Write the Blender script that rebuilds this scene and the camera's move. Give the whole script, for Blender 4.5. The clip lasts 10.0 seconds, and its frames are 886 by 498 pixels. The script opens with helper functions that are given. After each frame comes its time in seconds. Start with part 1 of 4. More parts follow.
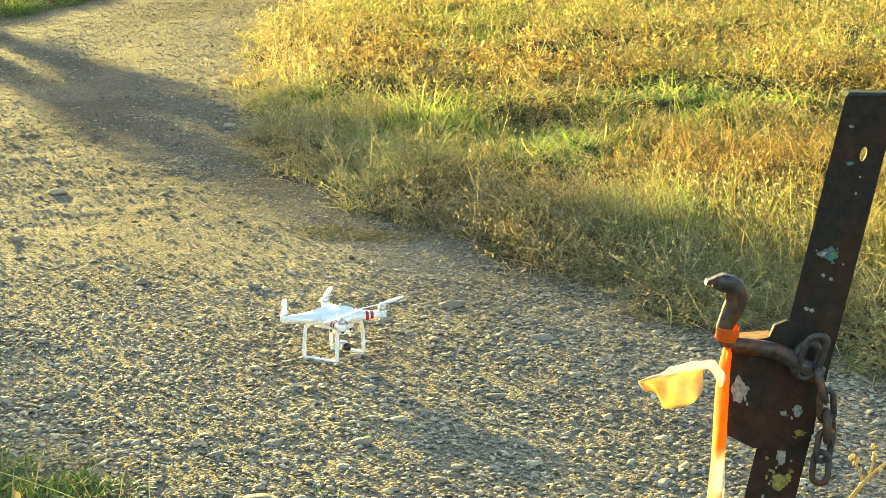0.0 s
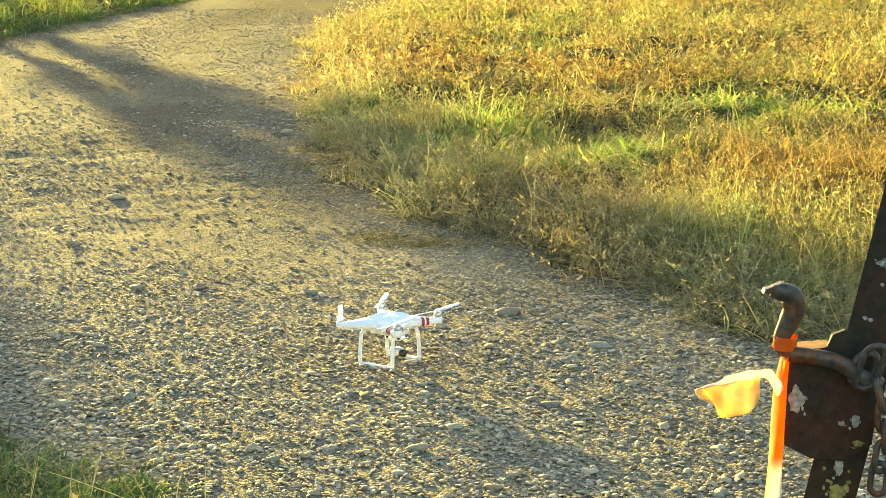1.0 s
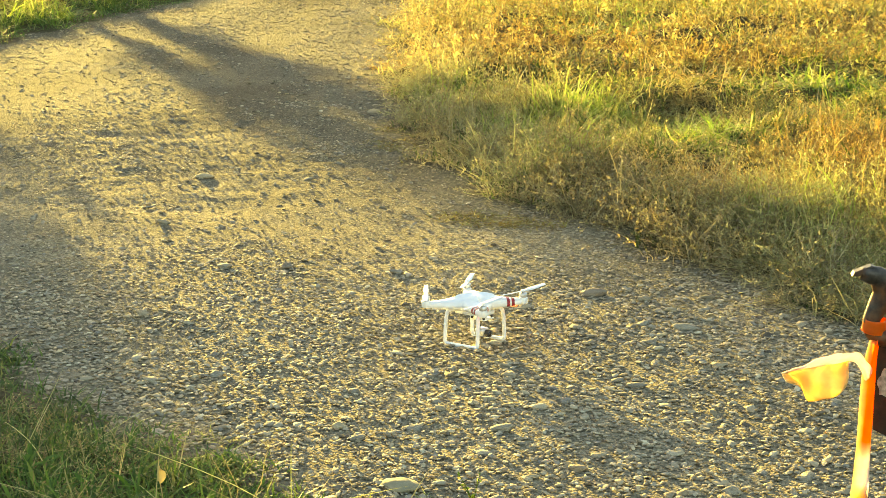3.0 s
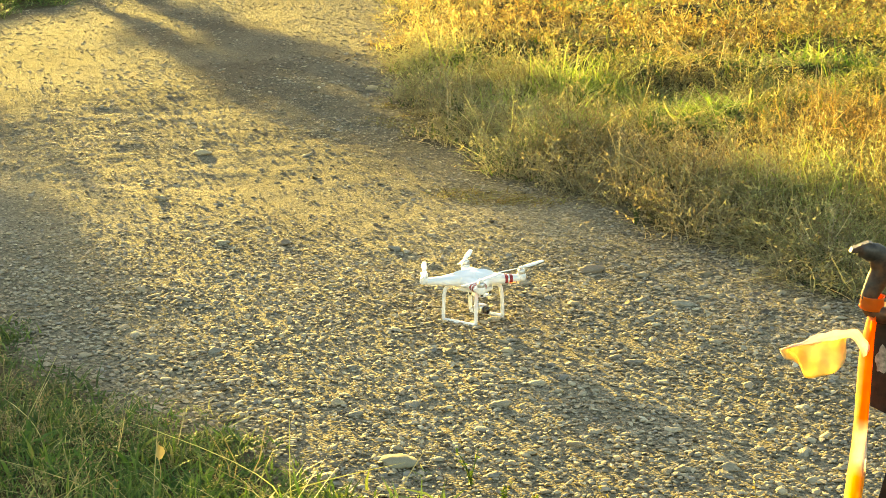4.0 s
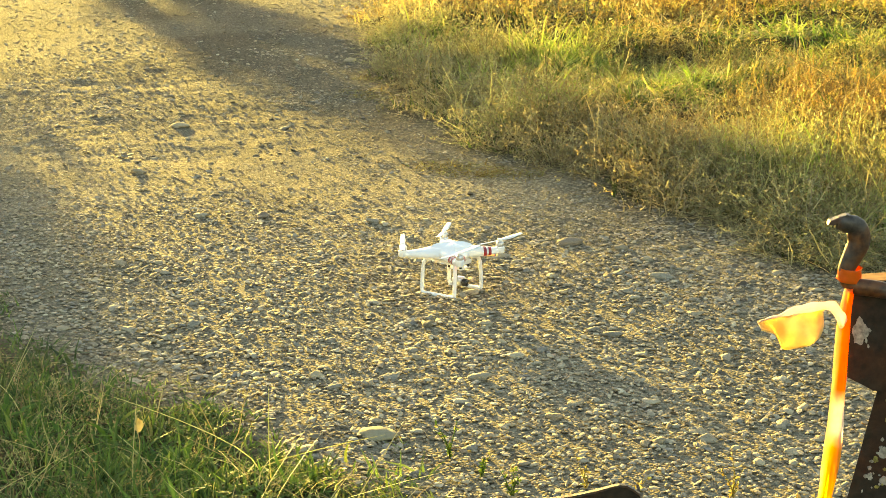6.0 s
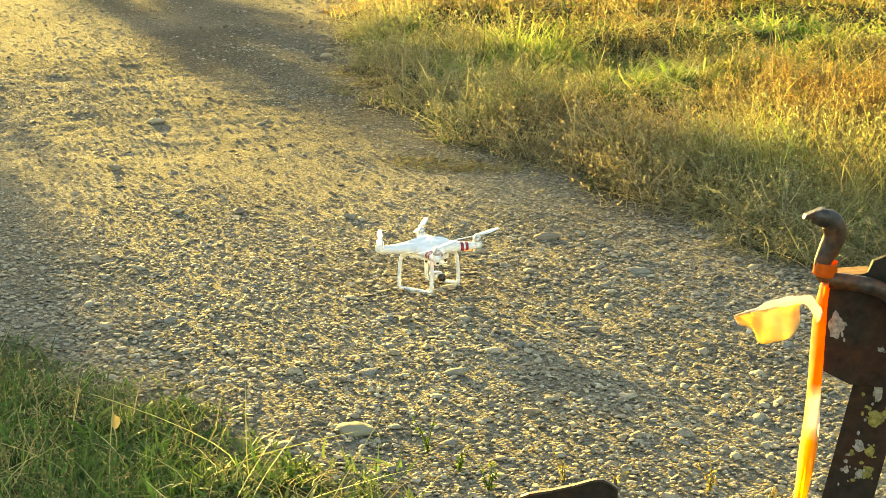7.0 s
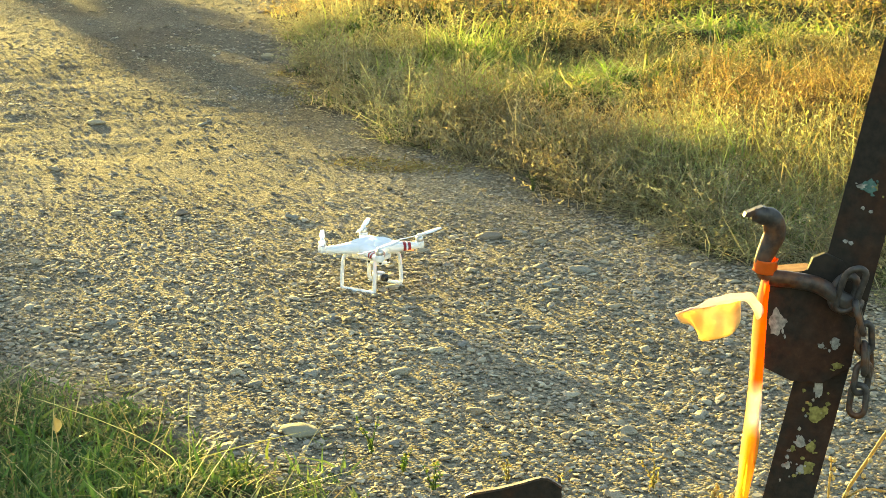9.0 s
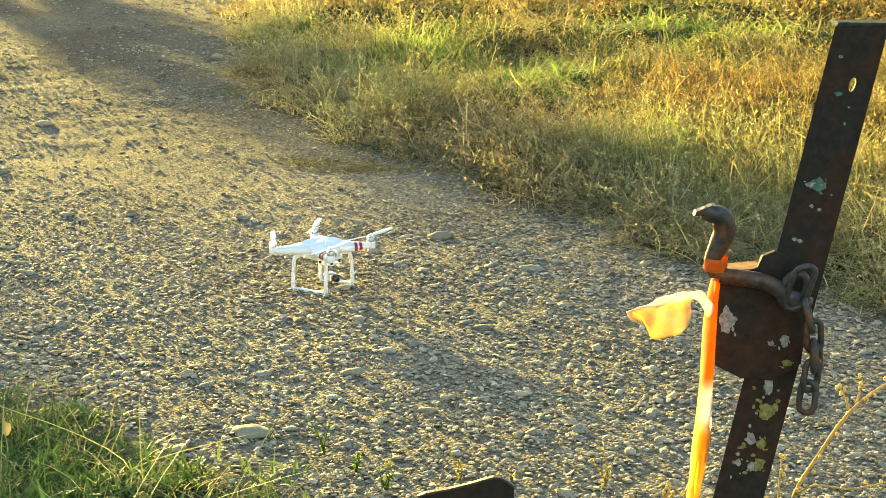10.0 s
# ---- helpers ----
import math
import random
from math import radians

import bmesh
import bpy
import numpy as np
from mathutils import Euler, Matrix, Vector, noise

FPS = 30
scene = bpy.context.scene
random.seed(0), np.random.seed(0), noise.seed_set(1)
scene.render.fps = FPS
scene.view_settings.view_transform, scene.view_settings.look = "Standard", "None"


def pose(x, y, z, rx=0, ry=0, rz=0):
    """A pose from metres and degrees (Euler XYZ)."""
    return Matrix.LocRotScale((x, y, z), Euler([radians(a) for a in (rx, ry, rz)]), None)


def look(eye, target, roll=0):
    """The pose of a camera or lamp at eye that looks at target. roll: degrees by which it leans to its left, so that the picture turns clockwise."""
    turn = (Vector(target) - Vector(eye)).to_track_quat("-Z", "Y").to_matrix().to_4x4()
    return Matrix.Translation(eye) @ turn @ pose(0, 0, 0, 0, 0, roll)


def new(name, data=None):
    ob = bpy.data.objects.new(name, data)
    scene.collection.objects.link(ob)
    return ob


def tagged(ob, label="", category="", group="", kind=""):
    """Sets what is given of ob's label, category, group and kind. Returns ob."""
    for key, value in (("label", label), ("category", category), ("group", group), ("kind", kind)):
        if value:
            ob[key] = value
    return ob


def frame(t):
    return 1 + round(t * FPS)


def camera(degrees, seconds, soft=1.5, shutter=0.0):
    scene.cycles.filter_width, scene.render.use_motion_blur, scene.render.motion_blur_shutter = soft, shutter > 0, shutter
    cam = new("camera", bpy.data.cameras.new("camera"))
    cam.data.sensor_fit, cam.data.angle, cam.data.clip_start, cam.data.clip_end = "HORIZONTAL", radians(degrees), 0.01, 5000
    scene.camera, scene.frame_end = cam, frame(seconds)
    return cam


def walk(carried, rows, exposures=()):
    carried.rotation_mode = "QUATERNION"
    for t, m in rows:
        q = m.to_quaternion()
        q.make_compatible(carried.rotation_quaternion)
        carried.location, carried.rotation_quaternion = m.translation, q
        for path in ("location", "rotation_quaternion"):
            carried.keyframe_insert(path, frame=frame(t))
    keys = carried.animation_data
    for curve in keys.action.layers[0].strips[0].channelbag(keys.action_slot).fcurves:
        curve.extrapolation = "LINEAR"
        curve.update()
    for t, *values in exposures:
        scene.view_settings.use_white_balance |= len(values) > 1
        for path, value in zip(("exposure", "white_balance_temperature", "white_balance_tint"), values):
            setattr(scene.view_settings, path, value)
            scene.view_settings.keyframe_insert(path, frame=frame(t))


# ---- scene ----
cam = camera(28.74, 10.0, soft=0.7)
EYE = 1.6
# seconds, yaw, pitch, roll: the camera stands and turns
ROWS = [
    (0.0, 0.115, -11.522, 0.000),
    (0.5, 0.917, -11.278, -0.001),
    (1.0, 2.005, -11.298, 0.037),
    (1.5, 3.378, -11.332, 0.119),
    (2.0, 4.610, -11.475, 0.302),
    (2.5, 4.860, -11.635, 0.300),
    (4.0, 4.789, -12.716, 0.289),
    (4.5, 4.724, -12.978, 0.305),
    (5.0, 4.562, -13.228, 0.277),
    (5.5, 4.372, -13.454, 0.217),
    (7.0, 3.310, -13.787, 0.165),
    (7.5, 2.918, -13.794, 0.132),
    (8.0, 2.562, -13.785, 0.165),
    (8.5, 2.073, -13.792, 0.100),
    (9.0, 1.368, -13.797, 0.095),
    (9.5, 0.613, -13.794, 0.060),
    (10.0, -0.270, -13.800, 0.007),
]
walk(cam, [(t, pose(0, 0, EYE, 90 + pitch, roll, yaw)) for t, yaw, pitch, roll in ROWS],
     exposures=[(0.0, 2.73, 6500, 9), (2.5, 2.72, 8000, 8), (5.5, 2.72, 8500, 10), (8.0, 2.70, 7600, 9), (10.0, 2.69, 6800, 9)])

# ---- light: a low evening sun ahead and to the left ----
SUN_X, SUN_Y = -0.42, 0.9075          # the way to the sun on the plan
SUN_UP = 6.2                          # degrees above the horizon
world = bpy.data.worlds.new("evening_sky")
world.use_nodes = True
scene.world = world
wn = world.node_tree.nodes
sky = wn.new("ShaderNodeTexSky")
sky.sky_type, sky.sun_disc = "NISHITA", False
sky.dust_density, sky.ozone_density = 1.0, 1.3
sky.sun_elevation, sky.sun_rotation = radians(SUN_UP), math.atan2(SUN_X, SUN_Y)
world.node_tree.links.new(sky.outputs[0], wn["Background"].inputs[0])
wn["Background"].inputs[1].default_value = 0.125
sun = new("sun", bpy.data.lights.new("sun", "SUN"))
sun.data.energy, sun.data.angle, sun.data.color = 5.0, radians(0.6), (1.0, 0.80, 0.22)
up = math.tan(radians(SUN_UP))
sun.matrix_world = look((SUN_X * 60, SUN_Y * 60, up * 60), (0, 0, 0))


# ---- materials ----
def material(name, rough=0.8, metal=0.0, spec=0.3):
    m = bpy.data.materials.new(name)
    m.use_nodes = True
    n = m.node_tree.nodes
    b = n["Principled BSDF"]
    b.inputs["Roughness"].default_value = rough
    b.inputs["Metallic"].default_value = metal
    b.inputs["Specular IOR Level"].default_value = spec
    return m, n, m.node_tree.links, b


def noise_tex(n, l, scale, detail=4.0, rough=0.55, coord="Object"):
    t = n.new("ShaderNodeTexNoise")
    t.inputs["Scale"].default_value = scale
    t.inputs["Detail"].default_value = detail
    t.inputs["Roughness"].default_value = rough
    c = n.new("ShaderNodeTexCoord")
    l.new(c.outputs[coord], t.inputs["Vector"])
    return t.outputs["Fac"]


def ramp(n, l, fac, stops):
    r = n.new("ShaderNodeValToRGB")
    e = r.color_ramp.elements
    while len(e) < len(stops):
        e.new(0.5)
    for i, (p, c) in enumerate(stops):
        e[i].position = p
        e[i].color = (*c, 1)
    l.new(fac, r.inputs[0])
    return r.outputs[0]


def mix(n, l, fac, a, b, how="MIX"):
    m = n.new("ShaderNodeMix")
    m.data_type, m.blend_type = "RGBA", how
    for sock, v in ((m.inputs[0], fac), (m.inputs[6], a), (m.inputs[7], b)):
        if isinstance(v, (int, float)):
            sock.default_value = v
        elif isinstance(v, tuple):
            sock.default_value = (*v, 1)
        else:
            l.new(v, sock)
    return m.outputs[2]


def bump(n, l, b, height, strength, dist):
    k = n.new("ShaderNodeBump")
    k.inputs["Strength"].default_value = strength
    k.inputs["Distance"].default_value = dist
    l.new(height, k.inputs["Height"])
    l.new(k.outputs[0], b.inputs["Normal"])


def attr(n, name):
    a = n.new("ShaderNodeAttribute")
    a.attribute_name = name
    return a.outputs["Fac"]


def ground_material():
    m, n, l, b = material("gravel_earth", 1.0, 0, 0.02)
    fine = noise_tex(n, l, 55, 6, 0.65)
    broad = noise_tex(n, l, 1.1, 5, 0.6)
    dust_and_haze = ramp(n, l, fine, [(0.25, (0.14, 0.12, 0.088)), (0.5, (0.27, 0.237, 0.17)), (0.75, (0.39, 0.348, 0.253))])
    earth = ramp(n, l, fine, [(0.25, (0.12, 0.105, 0.076)), (0.75, (0.30, 0.265, 0.19))])
    wide = ramp(n, l, broad, [(0.4, (0, 0, 0)), (0.62, (1, 1, 1))])
    road = mix(n, l, wide, dust_and_haze, earth)
    # browner far soil, darkened further to stand in for shading between rough grains
    dimmed_soil = ramp(n, l, fine, [(0.25, (0.065, 0.056, 0.042)), (0.55, (0.135, 0.118, 0.087)), (0.75, (0.22, 0.194, 0.143))])
    road = mix(n, l, attr(n, "dimmed_soil"), road, dimmed_soil)
    v = n.new("ShaderNodeTexVoronoi")
    v.inputs["Scale"].default_value = 105
    c = n.new("ShaderNodeTexCoord")
    l.new(c.outputs["Object"], v.inputs["Vector"])
    sep = n.new("ShaderNodeSeparateColor")
    l.new(v.outputs["Color"], sep.inputs[0])
    grain = ramp(n, l, sep.outputs[0], [(0.0, (0.55, 0.52, 0.48)), (0.5, (1.0, 0.97, 0.92)), (1.0, (1.55, 1.48, 1.35))])
    road = mix(n, l, 0.8, road, grain, "MULTIPLY")
    # plant litter, kept dark so gaps between plants look like shaded hollows
    litter_in_shade = ramp(n, l, fine, [(0.3, (0.04, 0.034, 0.016)), (0.7, (0.11, 0.088, 0.04))])
    col = mix(n, l, attr(n, "grassy"), road, litter_in_shade)
    # far dark band: mud colour with a cast shadow darkened into it
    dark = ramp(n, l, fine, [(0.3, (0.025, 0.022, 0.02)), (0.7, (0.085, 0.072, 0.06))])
    col = mix(n, l, attr(n, "mud_and_shade"), col, dark)
    l.new(col, b.inputs["Base Color"])
    inv = n.new("ShaderNodeMath")
    inv.operation = "SUBTRACT"
    inv.inputs[0].default_value = 1.0
    l.new(v.outputs["Distance"], inv.inputs[1])
    h = mix(n, l, 0.3, inv.outputs[0], fine)
    lumps = noise_tex(n, l, 17, 6, 0.7)
    k = n.new("ShaderNodeBump")
    k.inputs["Strength"].default_value, k.inputs["Distance"].default_value = 0.6, 0.02
    l.new(lumps, k.inputs["Height"])
    k2 = n.new("ShaderNodeBump")
    k2.inputs["Strength"].default_value, k2.inputs["Distance"].default_value = 0.9, 0.016
    l.new(h, k2.inputs["Height"])
    l.new(k.outputs[0], k2.inputs["Normal"])
    l.new(k2.outputs[0], b.inputs["Normal"])
    return m


def stone_material():
    m, n, l, b = material("river_stone", 0.8, 0, 0.15)
    g = n.new("ShaderNodeNewGeometry")
    o = n.new("ShaderNodeObjectInfo")
    add = n.new("ShaderNodeMath")
    add.operation = "ADD"
    l.new(g.outputs["Random Per Island"], add.inputs[0])
    l.new(o.outputs["Random"], add.inputs[1])
    fr = n.new("ShaderNodeMath")
    fr.operation = "FRACT"
    l.new(add.outputs[0], fr.inputs[0])
    tone = ramp(n, l, fr.outputs[0], [(0.0, (0.13, 0.11, 0.088)), (0.12, (0.27, 0.225, 0.155)), (0.3, (0.46, 0.39, 0.27)), (0.45, (0.36, 0.325, 0.25)),
                                      (0.58, (0.24, 0.225, 0.20)), (0.72, (0.52, 0.435, 0.29)), (0.85, (0.34, 0.25, 0.165)), (0.94, (0.61, 0.55, 0.41)), (1.0, (0.228, 0.171, 0.125))])
    fine = noise_tex(n, l, 70, 5)
    grit = ramp(n, l, fine, [(0.3, (0.66, 0.64, 0.60)), (0.7, (1.12, 1.09, 1.04))])
    l.new(mix(n, l, 1.0, tone, grit, "MULTIPLY"), b.inputs["Base Color"])
    bump(n, l, b, fine, 0.5, 0.006)
    return m


def leaf_material(name, stops, through_light=0.45, rough=0.6):
    m, n, l, b = material(name, rough, 0, 0.25)
    g = n.new("ShaderNodeNewGeometry")
    tone = ramp(n, l, g.outputs["Random Per Island"], stops)
    broad = noise_tex(n, l, 1.6, 3)
    shade = ramp(n, l, broad, [(0.3, (0.82, 0.86, 0.74)), (0.7, (1.15, 1.12, 1.05))])
    shift = n.new("ShaderNodeMath")
    shift.operation = "ADD"
    shift.inputs[1].default_value = 0.5
    l.new(attr(n, "hue"), shift.inputs[0])
    hue = ramp(n, l, shift.outputs[0], [(0.0, (1.0, 0.72, 0.46)), (0.28, (1.08, 0.92, 0.68)), (0.5, (1.08, 1.04, 0.92)), (0.75, (1.0, 1.10, 0.80)), (1.0, (0.88, 1.10, 0.70))])
    shade = mix(n, l, 1.0, shade, hue, "MULTIPLY")
    tone = mix(n, l, 1.0, tone, shade, "MULTIPLY")
    lift = n.new("ShaderNodeMath")
    lift.operation = "MULTIPLY_ADD"
    lift.inputs[1].default_value, lift.inputs[2].default_value = 0.25, 0.5
    l.new(attr(n, "bright"), lift.inputs[0])
    tone = mix(n, l, 1.0, tone, ramp(n, l, lift.outputs[0], [(0.1, (0.45, 0.45, 0.45)), (0.5, (0.92, 0.92, 0.92)), (0.9, (1.4, 1.4, 1.4))]), "MULTIPLY")
    # mixes in a pale tone that stands in for haze over shaded edges
    tone = mix(n, l, attr(n, "dust_and_haze"), tone, (0.40, 0.36, 0.26))
    l.new(tone, b.inputs["Base Color"])
    t = n.new("ShaderNodeBsdfTranslucent")
    l.new(tone, t.inputs["Color"])
    mx = n.new("ShaderNodeMixShader")
    mx.inputs[0].default_value = through_light
    l.new(b.outputs[0], mx.inputs[1])
    l.new(t.outputs[0], mx.inputs[2])
    l.new(mx.outputs[0], n["Material Output"].inputs[0])
    return m


def rust_material():
    m, n, l, b = material("rusted_dark_paint", 0.75, 0.0, 0.2)
    fine = noise_tex(n, l, 60, 6, 0.65)
    broad = noise_tex(n, l, 9, 5, 0.6)
    paint = ramp(n, l, fine, [(0.3, (0.012, 0.010, 0.008)), (0.7, (0.035, 0.026, 0.018))])
    rust = ramp(n, l, fine, [(0.3, (0.024, 0.011, 0.006)), (0.55, (0.046, 0.020, 0.010)), (0.75, (0.075, 0.036, 0.018))])
    spots = ramp(n, l, broad, [(0.47, (0, 0, 0)), (0.62, (1, 1, 1))])
    l.new(mix(n, l, spots, paint, rust), b.inputs["Base Color"])
    bump(n, l, b, fine, 0.5, 0.003)
    return m


def iron_material():
    m, n, l, b = material("worn_iron", 0.5, 0.2, 0.35)
    fine = noise_tex(n, l, 90, 6)
    broad = noise_tex(n, l, 22, 4)
    worn = ramp(n, l, fine, [(0.3, (0.024, 0.021, 0.019)), (0.7, (0.08, 0.07, 0.062))])
    rust = ramp(n, l, fine, [(0.3, (0.05, 0.02, 0.01)), (0.7, (0.16, 0.07, 0.03))])
    spots = ramp(n, l, broad, [(0.45, (0, 0, 0)), (0.6, (1, 1, 1))])
    l.new(mix(n, l, spots, worn, rust), b.inputs["Base Color"])
    bump(n, l, b, fine, 0.35, 0.002)
    return m


def tape_material():
    m, n, l, b = material("barrier_film", 0.35, 0, 0.5)
    # the last three stops are the flag's yellow, brightened as if backlit
    col = ramp(n, l, attr(n, "along"), [(0.0, (0.98, 0.22, 0.02)), (0.30, (0.98, 0.26, 0.02)), (0.34, (0.94, 0.78, 0.70)), (0.41, (0.95, 0.84, 0.78)),
                                        (0.45, (1.0, 0.46, 0.06)), (0.68, (1.0, 0.50, 0.08)), (0.74, (1.0, 0.70, 0.24)), (0.86, (1.0, 0.78, 0.36)), (1.0, (0.98, 0.72, 0.30))])
    # a cream edge, painted as if sunlight came through that side
    col = mix(n, l, attr(n, "across"), col, (1.0, 0.82, 0.45))
    crease = noise_tex(n, l, 40, 4)
    col = mix(n, l, 1.0, col, ramp(n, l, crease, [(0.3, (0.8, 0.78, 0.75)), (0.7, (1.05, 1.05, 1.05))]), "MULTIPLY")
    l.new(col, b.inputs["Base Color"])
    t = n.new("ShaderNodeBsdfTranslucent")
    l.new(col, t.inputs["Color"])
    mx = n.new("ShaderNodeMixShader")
    mx.inputs[0].default_value = 0.6
    l.new(b.outputs[0], mx.inputs[1])
    l.new(t.outputs[0], mx.inputs[2])
    l.new(mx.outputs[0], n["Material Output"].inputs[0])
    bump(n, l, b, crease, 0.4, 0.004)
    return m


def plain(name, colour, rough=0.5, metal=0.0, spec=0.4, grain=30, depth=0.12):
    m, n, l, b = material(name, rough, metal, spec)
    fine = noise_tex(n, l, grain, 4)
    lo = tuple(c * (1 - depth) for c in colour)
    hi = tuple(min(1, c * (1 + depth)) for c in colour)
    l.new(ramp(n, l, fine, [(0.3, lo), (0.7, hi)]), b.inputs["Base Color"])
    return m


MAT_GROUND = ground_material()
MAT_STONE = stone_material()
MAT_GREEN = leaf_material("green_blades", [(0, (0.19, 0.25, 0.04)), (0.5, (0.30, 0.35, 0.075)), (0.8, (0.40, 0.40, 0.13)), (1, (0.52, 0.46, 0.22))], 0.50)
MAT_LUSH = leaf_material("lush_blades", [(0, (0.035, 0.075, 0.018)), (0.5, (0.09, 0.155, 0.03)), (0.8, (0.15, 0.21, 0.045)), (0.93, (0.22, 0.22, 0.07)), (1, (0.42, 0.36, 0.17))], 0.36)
MAT_WEED = leaf_material("dry_weed", [(0, (0.08, 0.06, 0.025)), (0.22, (0.20, 0.14, 0.05)), (0.45, (0.36, 0.27, 0.10)), (0.6, (0.20, 0.22, 0.08)), (0.78, (0.31, 0.31, 0.14)), (0.92, (0.47, 0.40, 0.19)), (1, (0.56, 0.50, 0.32))], 0.44, 0.75)
MAT_STRAW = leaf_material("straw", [(0, (0.36, 0.27, 0.13)), (0.5, (0.52, 0.42, 0.21)), (1, (0.66, 0.57, 0.34))], 0.42, 0.6)
MAT_RUST = rust_material()
MAT_IRON = iron_material()
MAT_TAPE = tape_material()
MAT_SHELL = plain("white_shell_plastic", (0.82, 0.83, 0.84), 0.28, 0, 0.5, 12, 0.03)
MAT_PROP = plain("white_propeller_plastic", (0.80, 0.80, 0.80), 0.35, 0, 0.5, 12, 0.04)
MAT_SILVER = plain("brushed_aluminium", (0.55, 0.55, 0.56), 0.35, 0.85, 0.5, 80, 0.1)
MAT_BLACK = plain("black_plastic", (0.02, 0.02, 0.022), 0.4, 0, 0.5, 40, 0.3)
MAT_RED = plain("dark_red_sticker", (0.30, 0.016, 0.025), 0.35, 0, 0.5, 40, 0.15)
# rust for the bracket's top edge, with sunlight put into its colour
MAT_SUNLIT_RUST = plain("sunlit_rust", (0.34, 0.16, 0.05), 0.85, 0, 0.2, 60, 0.3)
MAT_BARK = plain("bark", (0.12, 0.09, 0.065), 0.95, 0, 0.1, 18, 0.4)
MAT_FLAKE = plain("chalky_paint_flake", (0.27, 0.25, 0.215), 0.85, 0, 0.2, 160, 0.45)
MAT_LICHEN = plain("ochre_lichen", (0.22, 0.19, 0.06), 0.95, 0, 0.1, 140, 0.5)
MAT_TEAL = plain("old_green_paint", (0.075, 0.14, 0.12), 0.8, 0, 0.2, 120, 0.4)
MAT_LIP = plain("weathered_grey_green_paint", (0.035, 0.044, 0.039), 0.9, 0, 0.05, 120, 0.4)
MAT_OLIVE = plain("olive_stone", (0.27, 0.24, 0.155), 0.85, 0, 0.15, 60, 0.25)
MAT_CLOD = plain("dry_clod", (0.27, 0.23, 0.165), 0.95, 0, 0.05, 50, 0.35)
MAT_GLASS = plain("lens_glass", (0.01, 0.01, 0.015), 0.05, 0, 0.8, 10, 0.1)
lm, ln, ll, lb = material("status_light", 0.3)
lb.inputs["Base Color"].default_value = (0.8, 0.1, 0.03, 1)
lb.inputs["Emission Color"].default_value = (1.0, 0.12, 0.03, 1)
lb.inputs["Emission Strength"].default_value = 1.2
MAT_LED = lm


# ---- tools ----
def mesh_of(name, verts, tris, mat, smooth=True):
    me = bpy.data.meshes.new(name)
    verts = np.asarray(verts, dtype=np.float32)
    tris = np.asarray(tris, dtype=np.int32)
    k = tris.shape[1]
    me.vertices.add(len(verts))
    me.vertices.foreach_set("co", verts.ravel())
    me.loops.add(tris.size)
    me.loops.foreach_set("vertex_index", tris.ravel())
    me.polygons.add(len(tris))
    me.polygons.foreach_set("loop_start", np.arange(0, tris.size, k, dtype=np.int32))
    me.polygons.foreach_set("use_smooth", np.full(len(tris), smooth, dtype=bool))
    me.update(calc_edges=True)
    me.materials.append(mat)
    return me


def part(name, bm, mat, parent=None, label="", smooth=True):
    me = bpy.data.meshes.new(name)
    bmesh.ops.recalc_face_normals(bm, faces=bm.faces)
    for f in bm.faces:
        f.smooth = smooth
    bm.to_mesh(me)
    bm.free()
    me.materials.append(mat)
    ob = new(name, me)
    if parent:
        ob.parent = parent
    if label:
        ob["label"] = label
    return ob


def thing(name, at, label, category, group=""):
    ob = new(name)
    ob.location = at
    ob.empty_display_size = 0.1
    return tagged(ob, label, category, group)


def tube(points, radii, sides=10, closed=False, bm=None, flat=1.0):
    """A round bar along points; flat squeezes it across its second axis."""
    bm = bm or bmesh.new()
    pts = [Vector(p) for p in points]
    if not hasattr(radii, "__len__"):
        radii = [radii] * len(pts)
    n = len(pts)
    rings = []
    side = None
    for i, p in enumerate(pts):
        a = pts[(i - 1) % n] if closed or i else p
        b = pts[(i + 1) % n] if closed or i < n - 1 else p
        d = (b - a).normalized()
        if side is None:
            side = d.cross(Vector((0.13, 0.97, 0.21)))
            if side.length < 0.1:
                side = d.cross(Vector((0.9, 0.1, 0.3)))
        side = (side - d * side.dot(d)).normalized()
        other = d.cross(side)
        rings.append([bm.verts.new(p + radii[i] * (side * math.cos(q) + flat * other * math.sin(q))) for q in
                      (2 * math.pi * k / sides for k in range(sides))])
    for i in range(n if closed else n - 1):
        r, s = rings[i], rings[(i + 1) % n]
        for k in range(sides):
            bm.faces.new((r[k], r[(k + 1) % sides], s[(k + 1) % sides], s[k]))
    if not closed:
        bm.faces.new(rings[0])
        bm.faces.new(rings[-1])
    return bm


def box(bm, lo, hi, m=Matrix.Identity(4), bevel=0.0):
    c = (Vector(lo) + Vector(hi)) / 2
    d = Vector(hi) - Vector(lo)
    made = bmesh.ops.create_cube(bm, size=1.0, matrix=m @ Matrix.Translation(c) @ Matrix.Diagonal((*d, 1)))
    if bevel:
        edges = list({e for v in made["verts"] for e in v.link_edges})
        bmesh.ops.bevel(bm, geom=edges, offset=bevel, segments=2, affect="EDGES", profile=0.6)
    return bm


def slab(outline, y0, y1, bm=None, bevel=0.0):
    """A plate with an outline of (x, z) points between two depths."""
    bm = bm or bmesh.new()
    front = [bm.verts.new((x, y0, z)) for x, z in outline]
    back = [bm.verts.new((x, y1, z)) for x, z in outline]
    f = [bm.faces.new(front), bm.faces.new(back[::-1])]
    n = len(outline)
    for i in range(n):
        bm.faces.new((front[i], front[(i + 1) % n], back[(i + 1) % n], back[i]))
